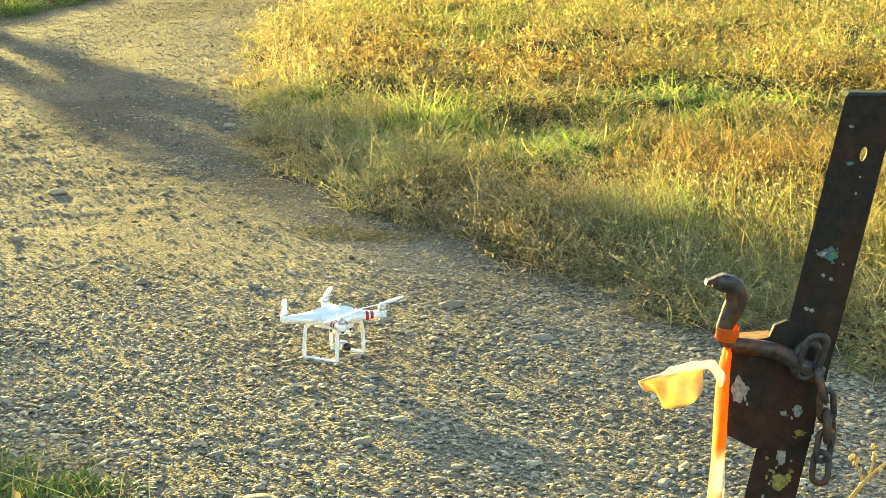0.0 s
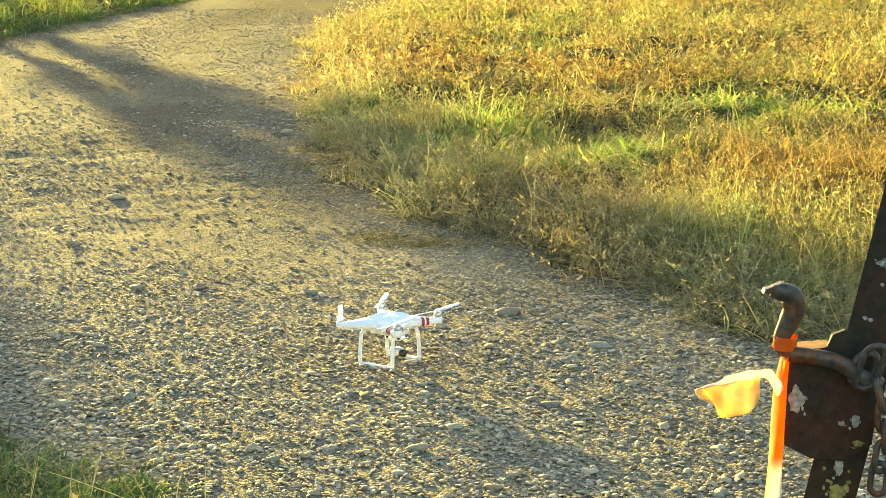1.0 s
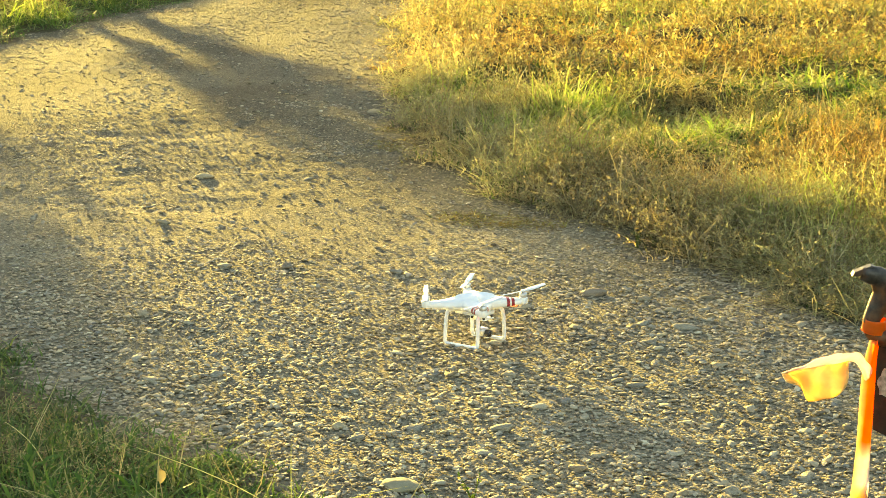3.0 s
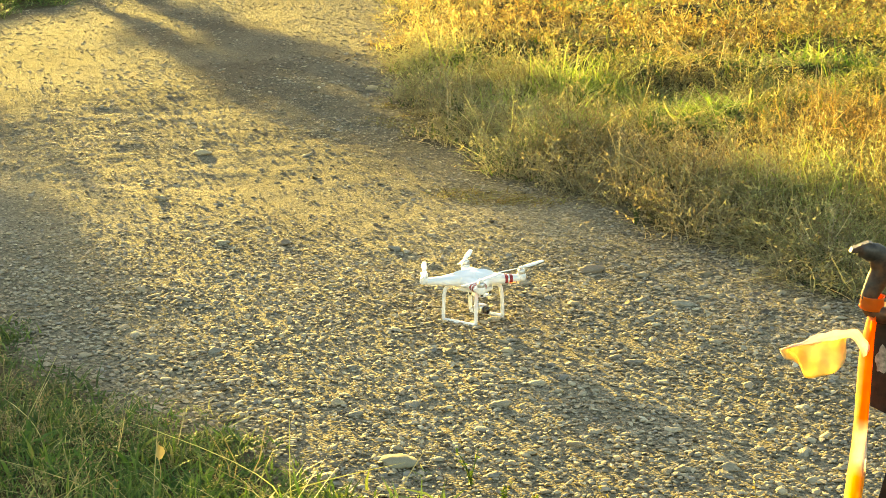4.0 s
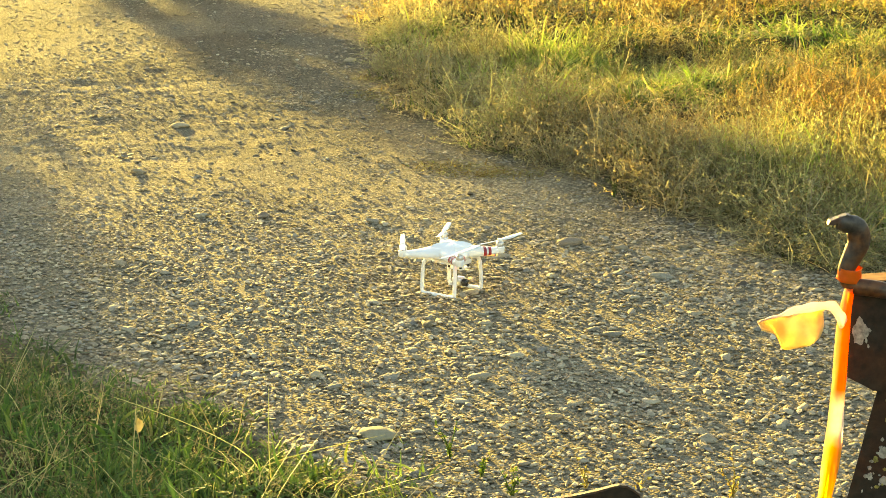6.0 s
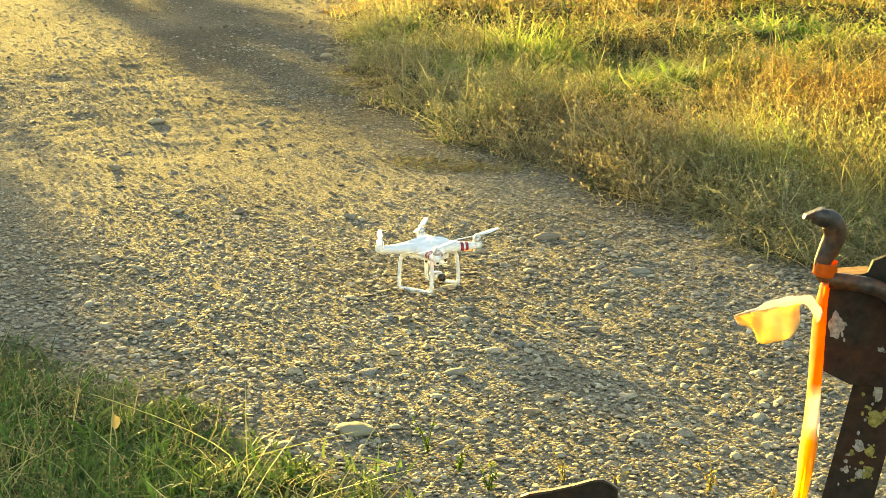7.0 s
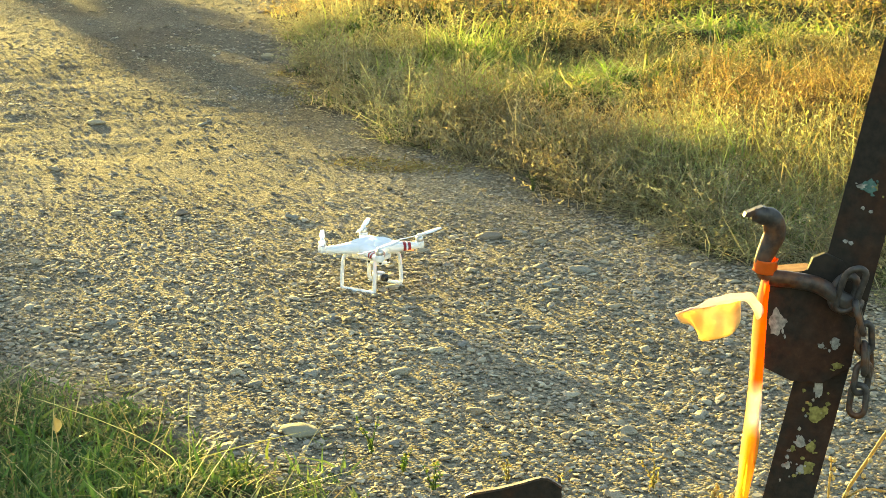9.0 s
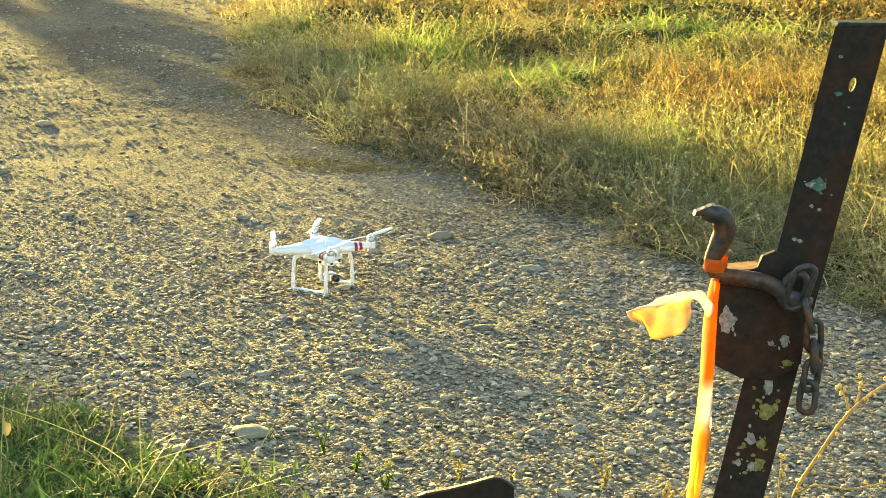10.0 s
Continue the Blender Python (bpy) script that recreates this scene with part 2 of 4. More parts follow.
    if bevel:
        bmesh.ops.bevel(bm, geom=list(f[0].edges), offset=bevel, segments=2, affect="EDGES", profile=0.6)
    return bm


def smooth_line(pts, n):
    """Points along a Catmull-Rom line through pts."""
    p = [Vector(q) for q in pts]
    p = [p[0] * 2 - p[1]] + p + [p[-1] * 2 - p[-2]]
    out = []
    for i in range(1, len(p) - 2):
        for k in range(n):
            t = k / n
            a, b, c, d = p[i - 1:i + 3]
            out.append(0.5 * (2 * b + (c - a) * t + (2 * a - 5 * b + 4 * c - d) * t * t + (3 * b - a - 3 * c + d) * t ** 3))
    return out + [p[-2]]


def vnoise(x, y, size, seed):
    """Smooth noise from 0 to 1 on the plan, for arrays."""
    x, y = np.asarray(x, dtype=float) / size, np.asarray(y, dtype=float) / size
    xi, yi = np.floor(x).astype(np.int64), np.floor(y).astype(np.int64)
    fx, fy = x - xi, y - yi
    fx, fy = fx * fx * (3 - 2 * fx), fy * fy * (3 - 2 * fy)

    def h(a, b):
        k = (a * 374761393 + b * 668265263 + seed * 982451653) & 0xFFFFFFFF
        k = ((k ^ (k >> 13)) * 1274126177) & 0xFFFFFFFF
        return ((k ^ (k >> 16)) & 0xFFFF) / 65535.0
    return (h(xi, yi) * (1 - fx) + h(xi + 1, yi) * fx) * (1 - fy) + (h(xi, yi + 1) * (1 - fx) + h(xi + 1, yi + 1) * fx) * fy


# ---- the plan: edges of the gravel track ----
RIGHT = np.array([(-30, 6.0), (0, 4.2), (3.5, 2.7), (4.6, 2.1), (5.6, 1.55), (6.3, 1.02), (6.85, 0.76), (7.5, 0.34), (7.9, 0.16), (8.5, -0.24), (9.6, -0.70),
                  (10.9, -1.10), (13, -1.46), (15, -1.8), (18.5, -2.1), (21, -2.4), (24, -2.2), (28, -1.6), (60, 4.0)])
LEFT = np.array([(-30, -9.0), (12, -6.7), (17.4, -6.15), (21, -5.95), (24, -5.7), (27.5, -5.3), (60, -1.0)])
NEAR = np.array([(-12, 9.0), (-2.6, 6.25), (-2.1, 5.72), (-1.87, 5.36), (-1.6, 5.10), (-1.34, 4.82), (-1.11, 4.57), (-0.85, 4.32), (-0.64, 4.12),
                 (-0.5, 3.96), (-0.3, 3.78), (0.0, 3.3), (0.5, 2.9), (1.2, 2.6), (4, 1.5), (9, -2)])


def grass_depth(x, y):
    """How far inside the right field, the far left bank and the near verge a place lies; negative: on the gravel."""
    x, y = np.asarray(x, dtype=float), np.asarray(y, dtype=float)
    w = (vnoise(x, y, 0.5, 3) - 0.5) * 0.34 + (vnoise(x, y, 0.16, 4) - 0.5) * 0.12
    right = x - np.interp(y, RIGHT[:, 0], RIGHT[:, 1]) + w
    left = np.interp(y, LEFT[:, 0], LEFT[:, 1]) - x + w
    near = (np.interp(x, NEAR[:, 0], NEAR[:, 1]) - y) * 0.72 + w * 0.6
    return right, left, near


def smooth_step(v, a, b):
    t = np.clip((v - a) / (b - a), 0, 1)
    return t * t * (3 - 2 * t)


def broken(x, y):
    """How churned up the track is: clods in one wide patch, smoother dust elsewhere."""
    d = np.exp(-((x + 2.5) / 1.15) ** 2 - ((y - 9.9) / 1.9) ** 2) + 0.7 * np.exp(-((x + 3.2) / 1.3) ** 2 - ((y - 20.5) / 1.6) ** 2)
    return 0.25 + 0.75 * np.clip(1.5 * d + 0.6 * smooth_step(vnoise(x, y, 0.9, 23), 0.55, 0.85), 0, 1)


def ground_z(x, y):
    x, y = np.asarray(x, dtype=float), np.asarray(y, dtype=float)
    r, l, n = grass_depth(x, y)
    z = (vnoise(x, y, 2.4, 11) - 0.5) * 0.016 + (vnoise(x, y, 0.45, 12) - 0.5) * (0.007 + 0.012 * smooth_step(y, 6.5, 9.0) * broken(x, y)) + (vnoise(x, y, 0.13, 13) - 0.5) * 0.006
    far = np.clip(np.hypot(x, y - 6) / 60, 0, 1)
    rough = smooth_step(y, 6.5, 9.5) * broken(x, y)
    z = z + rough * ((vnoise(x, y, 0.3, 17) - 0.5) * 0.012 + (vnoise(x, y, 0.14, 18) - 0.5) * 0.011 + (vnoise(x, y, 0.08, 19) - 0.5) * 0.012)
    z = z * (1 - far)
    mound = (vnoise(x, y, 0.85, 15) - 0.35) * 0.24 + (vnoise(x, y, 0.38, 16) - 0.4) * 0.14
    z = z + mound * smooth_step(r, 0.0, 0.6) * (1 - far)
    z = z + 0.07 * smooth_step(r, -0.1, 0.8) + 0.22 * smooth_step(l, 0, 1.6) + 0.05 * smooth_step(n, 0, 0.6)
    z = z - 0.02 * np.exp(-((x - np.interp(y, RIGHT[:, 0], RIGHT[:, 1]) + 1.5) / 0.35) ** 2)
    return z


def gz(x, y):
    return float(ground_z(np.array([x]), np.array([y]))[0])


def axis_steps(lo, hi, step, grow, end_lo, end_hi, slow_to=None):
    """Even steps from lo to hi, slowly widening ones to slow_to, and wide ones beyond."""
    mid = list(np.arange(lo, hi, step))
    s = step
    while slow_to and mid[-1] < slow_to:
        s *= 1.022
        mid.append(mid[-1] + s)
    out = []
    v = mid[-1]
    while v < end_hi:
        s *= grow
        v += s
        out.append(v)
    back, s, v = [], step, lo
    while v > end_lo:
        s *= grow
        v -= s
        back.append(v)
    return np.array(back[::-1] + mid + out)


def build_ground():
    xs = axis_steps(-6.6, 2.4, 0.046, 1.14, -900, 900)
    ys = axis_steps(3.5, 11.0, 0.046, 1.14, -900, 900, 27.0)
    X, Y = np.meshgrid(xs, ys)
    x, y = X.ravel(), Y.ravel()
    v = np.stack([x, y, ground_z(x, y)], 1)
    nx, ny = len(xs), len(ys)
    i = (np.arange(ny - 1)[:, None] * nx + np.arange(nx - 1)[None, :]).ravel()
    me = mesh_of("ground", v, np.stack([i, i + 1, i + nx + 1, i + nx], 1), MAT_GROUND)
    r, l, n = grass_depth(x, y)
    g = np.maximum(np.maximum(smooth_step(r, -0.15, 0.2), smooth_step(l, -0.1, 0.2)), smooth_step(n, -0.1, 0.15))
    me.attributes.new("grassy", "FLOAT", "POINT").data.foreach_set("value", g.astype(np.float32))
    # where the mud and the shadow painted into it lie
    mud_shade_mask = smooth_step(y + (vnoise(x, y, 0.8, 8) - 0.5) * 1.2, 22.9, 23.6) * smooth_step(x + (vnoise(x, y, 0.9, 9) - 0.5), -5.2, -4.3)
    me.attributes.new("mud_and_shade", "FLOAT", "POINT").data.foreach_set("value", mud_shade_mask.astype(np.float32))
    # the painted darkening sets in farther along the track
    dimmed_soil = 0.9 * smooth_step(y + (vnoise(x, y, 1.3, 21) - 0.5) * 3.0, 6.8, 10.5) * (0.6 + 0.4 * smooth_step(vnoise(x, y, 0.9, 22), 0.3, 0.7))
    me.attributes.new("dimmed_soil", "FLOAT", "POINT").data.foreach_set("value", dimmed_soil.astype(np.float32))
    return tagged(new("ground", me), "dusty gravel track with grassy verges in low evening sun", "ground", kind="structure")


ground = build_ground()
rng = np.random.default_rng(7)


def spread(n, x0, x1, y0, y1, keep):
    """Random places in a stretch of the plan that keep() lets stand."""
    x, y = rng.uniform(x0, x1, n), rng.uniform(y0, y1, n)
    k = keep(x, y) > rng.random(n)
    return x[k], y[k]


def turned(yaw, tilt, way):
    """Rotation matrices: a tilt about a level axis at the angle way, after a turn."""
    c, s, z = np.cos(yaw), np.sin(yaw), np.zeros_like(yaw)
    o = z + 1
    rz = np.stack([np.stack([c, -s, z], 1), np.stack([s, c, z], 1), np.stack([z, z, o], 1)], 1)
    ax, ay = np.cos(way), np.sin(way)
    ct, st = np.cos(tilt), np.sin(tilt)
    rt = np.stack([np.stack([ct + ax * ax * (1 - ct), ax * ay * (1 - ct), ay * st], 1),
                   np.stack([ax * ay * (1 - ct), ct + ay * ay * (1 - ct), -ax * st], 1),
                   np.stack([-ay * st, ax * st, ct], 1)], 1)
    return rt @ rz


def strew(name, shapes, x, y, z, size, yaw, tilt, mat, label, category, smooth=True, marks=()):
    """Many copies of a few small shapes in one mesh. size: (n, 3); marks: a name and a value for each copy."""
    pick = rng.integers(0, len(shapes), len(x))
    rot = turned(yaw, tilt, rng.uniform(0, 6.283, len(x)))
    vs, fs, base, order = [], [], 0, []
    for k, (sv, sf) in enumerate(shapes):
        j = np.where(pick == k)[0]
        if not len(j):
            continue
        p = sv[None] * size[j][:, None, :]
        p = np.einsum("nij,nvj->nvi", rot[j], p) + np.stack([x[j], y[j], z[j]], 1)[:, None]
        vs.append(p.reshape(-1, 3))
        fs.append((sf[None] + (np.arange(len(j)) * len(sv))[:, None, None] + base).reshape(-1, 3))
        base += len(j) * len(sv)
        order.append(np.repeat(j, len(sv)))
    me = mesh_of(name, np.concatenate(vs), np.concatenate(fs), mat, smooth)
    order = np.concatenate(order)
    for key, value in marks:
        me.attributes.new(key, "FLOAT", "POINT").data.foreach_set("value", value[order].astype(np.float32))
    return tagged(new(name, me), label, category, kind="stuff")


# ---- stones ----
def pebble_shape(level, seed, rough=0.16):
    bm = bmesh.new()
    bmesh.ops.create_icosphere(bm, subdivisions=level, radius=0.5)
    r = random.Random(seed)
    off = Vector((r.uniform(0, 50), r.uniform(0, 50), r.uniform(0, 50)))
    for v in bm.verts:
        k = 1 + rough * 2 * noise.noise(v.co * 2.2 + off) + rough * noise.noise(v.co * 5 + off)
        v.co *= k
        v.co.x *= r.uniform(0.97, 1.03)
    if level == 1:
        bmesh.ops.delete(bm, geom=[q for q in bm.faces if q.calc_center_median().z < -0.3], context="FACES")
    bm.verts.index_update()
    v = np.array([w.co[:] for w in bm.verts])
    f = np.array([[w.index for w in q.verts] for q in bm.faces])
    bm.free()
    return v, f


ROUND = [pebble_shape(2, s, 0.34) for s in range(9)]
SMALL = [pebble_shape(1, s + 20, 0.30) for s in range(12)]


def on_gravel(x, y):
    r, l, n = grass_depth(x, y)
    return np.clip(-np.maximum(np.maximum(r, l), n) / 0.12 + 0.35, 0, 1)


def stone_load(x, y):
    """Stones lie thick on the near side and along the edges, thin on the dusty wheel tracks."""
    d = x - np.interp(y, RIGHT[:, 0], RIGHT[:, 1])
    track = np.exp(-((d + 1.35 + 0.5 * (vnoise(x, y, 2.5, 33) - 0.5)) / 0.42) ** 2) + np.exp(-((d + 2.9 + 0.5 * (vnoise(x, y, 2.5, 34) - 0.5)) / 0.5) ** 2)
    patch = smooth_step(vnoise(x, y, 0.7, 31), 0.25, 0.7)
    thin = 0.9 * smooth_step(y, 6.0, 8.5)
    return np.clip((1 - 0.65 * thin * np.clip(track, 0, 1)) * (1 - 0.45 * thin * (1 - patch)), 0.05, 1)


def pebbles(name, shapes, n, x0, x1, y0, y1, lo, hi, power, sink, low, label, come=0.01, go=0.01, where=None):
    """Stones strewn over a stretch of the track; they thin out over come metres at its near end and go metres at its far end."""
    def keep(a, b):
        k = on_gravel(a, b) * stone_load(a, b) * np.clip((b - y0) / come, 0, 1) * np.clip((y1 - b) / go, 0, 1)
        return k * where(a, b) if where else k
    x, y = spread(n, x0, x1, y0, y1, keep)
    d = lo + (hi - lo) * rng.random(len(x)) ** power
    size = np.stack([d * rng.uniform(0.95, 1.5, len(x)), d * rng.uniform(0.75, 1.1, len(x)), d * rng.uniform(low, low + 0.26, len(x))], 1)
    z = ground_z(x, y) + 0.004 + size[:, 2] * (rng.uniform(0.35, 0.85, len(x)) - sink - 0.3)
    return strew(name, shapes, x, y, z, size, rng.uniform(0, 6.283, len(x)), rng.normal(0, 0.26, len(x)), MAT_STONE, label, "gravel", shapes is ROUND)


LOOSE = "loose rounded river gravel in beige and grey on the track"
pebbles("gravel", ROUND, 2300, -2.6, 1.8, 3.6, 7.6, 0.013, 0.032, 2.4, 0.25, 0.24, LOOSE, go=2.2)
pebbles("gravel", SMALL, 8200, -2.8, 1.7, 3.65, 9.0, 0.013, 0.027, 1.8, 0.28, 0.22, LOOSE, go=3.0)
pebbles("gravel", SMALL, 30000, -2.6, 1.7, 3.65, 8.0, 0.008, 0.019, 1.5, 0.22, 0.26, LOOSE, go=1.8)
pebbles("gravel", SMALL, 39000, -4.0, 1.4, 5.8, 12.0, 0.006, 0.0175, 1.7, 0.24, 0.24, LOOSE, come=1.4)
pebbles("gravel", SMALL, 5200, -4.4, -0.2, 7.4, 13.5, 0.012, 0.030, 2.0, 0.22, 0.26, LOOSE, come=1.0, where=lambda a, b: np.clip((broken(a, b) - 0.25) * 1.4, 0.05, 1))
pebbles("gravel", SMALL, 22000, -7.0, -0.8, 12.0, 27.0, 0.012, 0.034, 2.0, 0.32, 0.22, LOOSE)


def clods(n, x0, x1, y0, y1, lo, hi):
    x, y = spread(n, x0, x1, y0, y1, lambda a, b: on_gravel(a, b) * np.clip((broken(a, b) - 0.3) * 1.3, 0.02, 1))
    d = lo + (hi - lo) * rng.random(len(x)) ** 2.6
    size = np.stack([d * rng.uniform(0.9, 1.6, len(x)), d * rng.uniform(0.7, 1.2, len(x)), d * rng.uniform(0.28, 0.5, len(x))], 1)
    z = ground_z(x, y) + size[:, 2] * rng.uniform(0.0, 0.3, len(x))
    strew("clods", SMALL, x, y, z, size, rng.uniform(0, 6.283, len(x)), rng.normal(0, 0.4, len(x)), MAT_CLOD, "dark crumbled clods of earth on the track", "gravel", False)


clods(3800, -5.0, -0.4, 7.2, 14.0, 0.009, 0.036)
clods(2000, -7.0, -1.0, 14.0, 25.0, 0.012, 0.04)


# ---- grass ----
def ribbon(pts, widths, side, v, f):
    """A flat blade along pts that ends in a point."""
    b = len(v)
    for p, w in zip(pts[:-1], widths):
        v.append(p - side * w / 2)
        v.append(p + side * w / 2)
    v.append(pts[-1])
    for k in range(len(pts) - 2):
        a = b + 2 * k
        f += [(a, a + 1, a + 3), (a, a + 3, a + 2)]
    a = b + 2 * (len(pts) - 2)
    f.append((a, a + 1, a + 2))


def blade(r, v, f, root, height, lean, width, segs):
    q = r.uniform(0, 2 * math.pi)
    out = np.array((math.cos(q), math.sin(q), 0))
    s = q + math.pi / 2 + r.uniform(-0.7, 0.7)
    side = np.array((math.cos(s), math.sin(s), r.uniform(-0.2, 0.2)))
    pts = []
    for k in range(segs + 1):
        t = k / segs
        k1 = height * 1.25 / math.sqrt(1 + lean * lean)
        pts.append(root + out * (lean * t * t) * k1 + np.array((0, 0, k1 * (t - 0.3 * lean * t * t))))
    ribbon(pts, [width * (1 - 0.25 * k / segs) for k in range(segs)], side, v, f)


def tuft(seed, count, spread_r, h0, h1, l0, l1, w0, w1, segs):
    r = random.Random(seed)
    v, f = [], []
    for _ in range(count):
        q, d = r.uniform(0, 6.283), spread_r * math.sqrt(r.random())
        blade(r, v, f, np.array((d * math.cos(q), d * math.sin(q), -0.02)), r.uniform(h0, h1), r.uniform(l0, l1), r.uniform(w0, w1), segs)
    return np.array(v), np.array(f)


def weed(seed, stems, h0, h1, twigs, leaf, thick):
    """A dry weed: leaning stems that branch into fine curling twigs with small leaves and seed heads."""
    r = random.Random(seed)
    v, f = [], []

    def speck(p, s):
        a = np.array((r.gauss(0, 1), r.gauss(0, 1), r.gauss(0, 1)))
        c = np.cross(a, np.array((r.gauss(0, 1), r.gauss(0, 1), r.gauss(0, 1))))
        a, c = a / np.linalg.norm(a), c / np.linalg.norm(c)
        b = len(v)
        v.extend([p - a * s * 0.7, p + a * s * 0.7, p + c * s * 0.6 + a * s * 0.2])
        f.append((b, b + 1, b + 2))

    for _ in range(stems):
        q, d = r.uniform(0, 6.283), 0.10 * math.sqrt(r.random())
        h, lean = r.uniform(h0, h1), r.uniform(0.3, 2.2)
        out = np.array((math.cos(q), math.sin(q), 0))
        root = np.array((d * math.cos(q), d * math.sin(q), -0.02))
        h *= 1.3 / math.sqrt(1 + lean * lean)
        pts = [root + out * (lean * t * t * h) + np.array((r.uniform(-.012, .012), r.uniform(-.012, .012), h * (t - 0.25 * lean * t * t))) for t in (0, 0.35, 0.7, 1.0)]
        ribbon(pts, [thick, thick * 0.85, thick * 0.65], np.array((-out[1], out[0], 0)), v, f)
        for _ in range(twigs):
            t = r.uniform(0.25, 1.0)
            k = min(2, int(t * 3))
            p = pts[k] + (pts[k + 1] - pts[k]) * (t * 3 - k)
            w = np.array((r.gauss(0, 1), r.gauss(0, 1), r.gauss(0.5, 0.7)))
            w = w / np.linalg.norm(w) * r.uniform(0.018, 0.055)
            e = p + w
            side = np.cross(w, np.array((r.gauss(0, 1), r.gauss(0, 1), r.gauss(0, 1))))
            ribbon([p, e], [thick * 0.7], side / (np.linalg.norm(side) + 1e-6), v, f)
            speck(e, leaf * r.uniform(0.7, 1.5))
            speck(p + w * r.uniform(0.2, 0.8) + np.array((r.uniform(-1, 1), r.uniform(-1, 1), r.uniform(-1, 1))) * 0.006, leaf * r.uniform(0.6, 1.3))
    return np.array(v), np.array(f)


def bush(seed, stems, reach, leaf, thick):
    """A matted dome: stems that arch outward and droop, set with fine twigs and seed heads."""
    r = random.Random(seed)
    v, f = [], []
    for _ in range(stems):
        q, rise = r.uniform(0, 6.283), r.uniform(0.15, 1.0)
        out = np.array((math.cos(q), math.sin(q), 0))
        side = np.array((-out[1], out[0], 0))
        n, bend = reach * r.uniform(0.6, 1.1), r.uniform(-0.35, 0.35)
        pts = []
        for k in range(6):
            t = k / 5
            go = n * (t * (1.05 - 0.55 * rise))
            pts.append(out * go + side * (bend * n * t * t) + np.array((r.uniform(-.006, .006), r.uniform(-.006, .006), -0.02 + n * (1.5 * rise * t - (0.55 + 0.55 * rise) * t * t) + 0.02 * r.random())))
        ribbon(pts, [thick * (1 - 0.1 * k) for k in range(5)], (side + np.array((0, 0, r.uniform(-0.6, 0.6)))), v, f)
        for _ in range(5):
            k = r.randint(1, 4)
            p = pts[k] + (pts[k + 1] - pts[k]) * r.random()
            w = np.array((r.gauss(0, 1), r.gauss(0, 1), r.gauss(0.5, 0.8)))
            w = w / np.linalg.norm(w) * r.uniform(0.015, 0.05)
            c = np.cross(w, np.array((r.gauss(0, 1), r.gauss(0, 1), r.gauss(0, 1))))
            c = c / (np.linalg.norm(c) + 1e-6)
            ribbon([p, p + w], [thick * 0.6], c, v, f)
            b, z = len(v), leaf * r.uniform(0.6, 1.4)
            a = w / np.linalg.norm(w)
            v.extend([p + w - a * z * 0.6, p + w + a * z * 0.7, p + w + c * z * 0.6])
            f.append((b, b + 1, b + 2))
    return np.array(v), np.array(f)


def rosette(seed):
    """Broad, short leaves round one root."""
    return tuft(seed, 12, 0.025, 0.05, 0.11, 0.7, 2.2, 0.010, 0.018, 3)


GREEN = [tuft(s, 24, 0.09, 0.06, 0.22, 0.6, 2.4, 0.004, 0.008, 3) for s in range(6)]
TALL = [tuft(s + 50, 18, 0.13, 0.08, 0.28, 0.5, 2.2, 0.008, 0.016, 2) for s in range(6)]
STRAW = [tuft(s + 70, 18, 0.14, 0.07, 0.22, 1.0, 2.6, 0.005, 0.008, 3) for s in range(6)]
TANGLE = [tuft(s + 170, 14, 0.16, 0.10, 0.26, 1.2, 3.0, 0.0030, 0.0052, 4) for s in range(7)]
TURF = [tuft(s + 90, 28, 0.08, 0.03, 0.09, 0.3, 1.8, 0.005, 0.009, 2) for s in range(5)]
VERGE = [tuft(s + 30, 26, 0.09, 0.05, 0.20, 0.9, 3.0, 0.003, 0.0065, 3) for s in range(7)]
WEED = [weed(s + 110, 8, 0.08, 0.26, 6, 0.0088, 0.0042) for s in range(9)]
WEED_FAR = [weed(s + 130, 6, 0.09, 0.28, 5, 0.0175, 0.0065) for s in range(9)]
STALKS = [tuft(s + 210, 4, 0.10, 0.30, 0.55, 2.2, 4.2, 0.0026, 0.0042, 6) for s in range(6)]
BUSH = [bush(s + 310, 44, 0.24, 0.0088, 0.0044) for s in range(7)]
ROSETTE = [rosette(s + 230) for s in range(5)]


# green and brown places of the field: x, y, breadth, how much
PATCHES = [(0.66, 9.65, 0.36, 0.6), (-0.04, 11.1, 0.4, 0.35), (1.6, 12.3, 0.4, 0.25), (2.1, 12.4, 0.4, 0.25), (1.7, 10.9, 0.3, 0.3), (0.6, 18.0, 1.0, 0.2), (4.1, 17.7, 0.9, 0.2),
           (-0.3, 9.5, 0.35, 0.35), (-0.9, 12.3, 0.5, 0.25), (1.4, 5.7, 0.3, 0.1), (1.35, 9.2, 0.45, -0.6), (1.7, 9.5, 0.45, -0.55), (-0.75, 15.3, 0.9, -0.45), (1.35, 14.8, 0.8, -0.5),
           (0.05, 15.8, 0.7, -0.35), (2.9, 17.3, 0.8, -0.45), (2.4, 10.2, 0.5, -0.4), (3.2, 13.0, 0.9, -0.4), (0.1, 8.5, 0.3, -0.2), (0.9, 7.3, 0.3, 0.2)]


def hue_at(x, y):
    """From brown (-0.5) over straw to green (0.5)."""
    h = (0.34 * vnoise(x, y, 1.2, 71) + 0.38 * vnoise(x, y, 0.45, 72) + 0.28 * vnoise(x, y, 0.2, 73) - 0.5) * 1.1
    for cx, cy, w, k in PATCHES:
        h = h + k * np.exp(-((x - cx) / w) ** 2 - ((y - cy) / (1.3 * w)) ** 2)
    return np.clip(h, -0.5, 0.5)


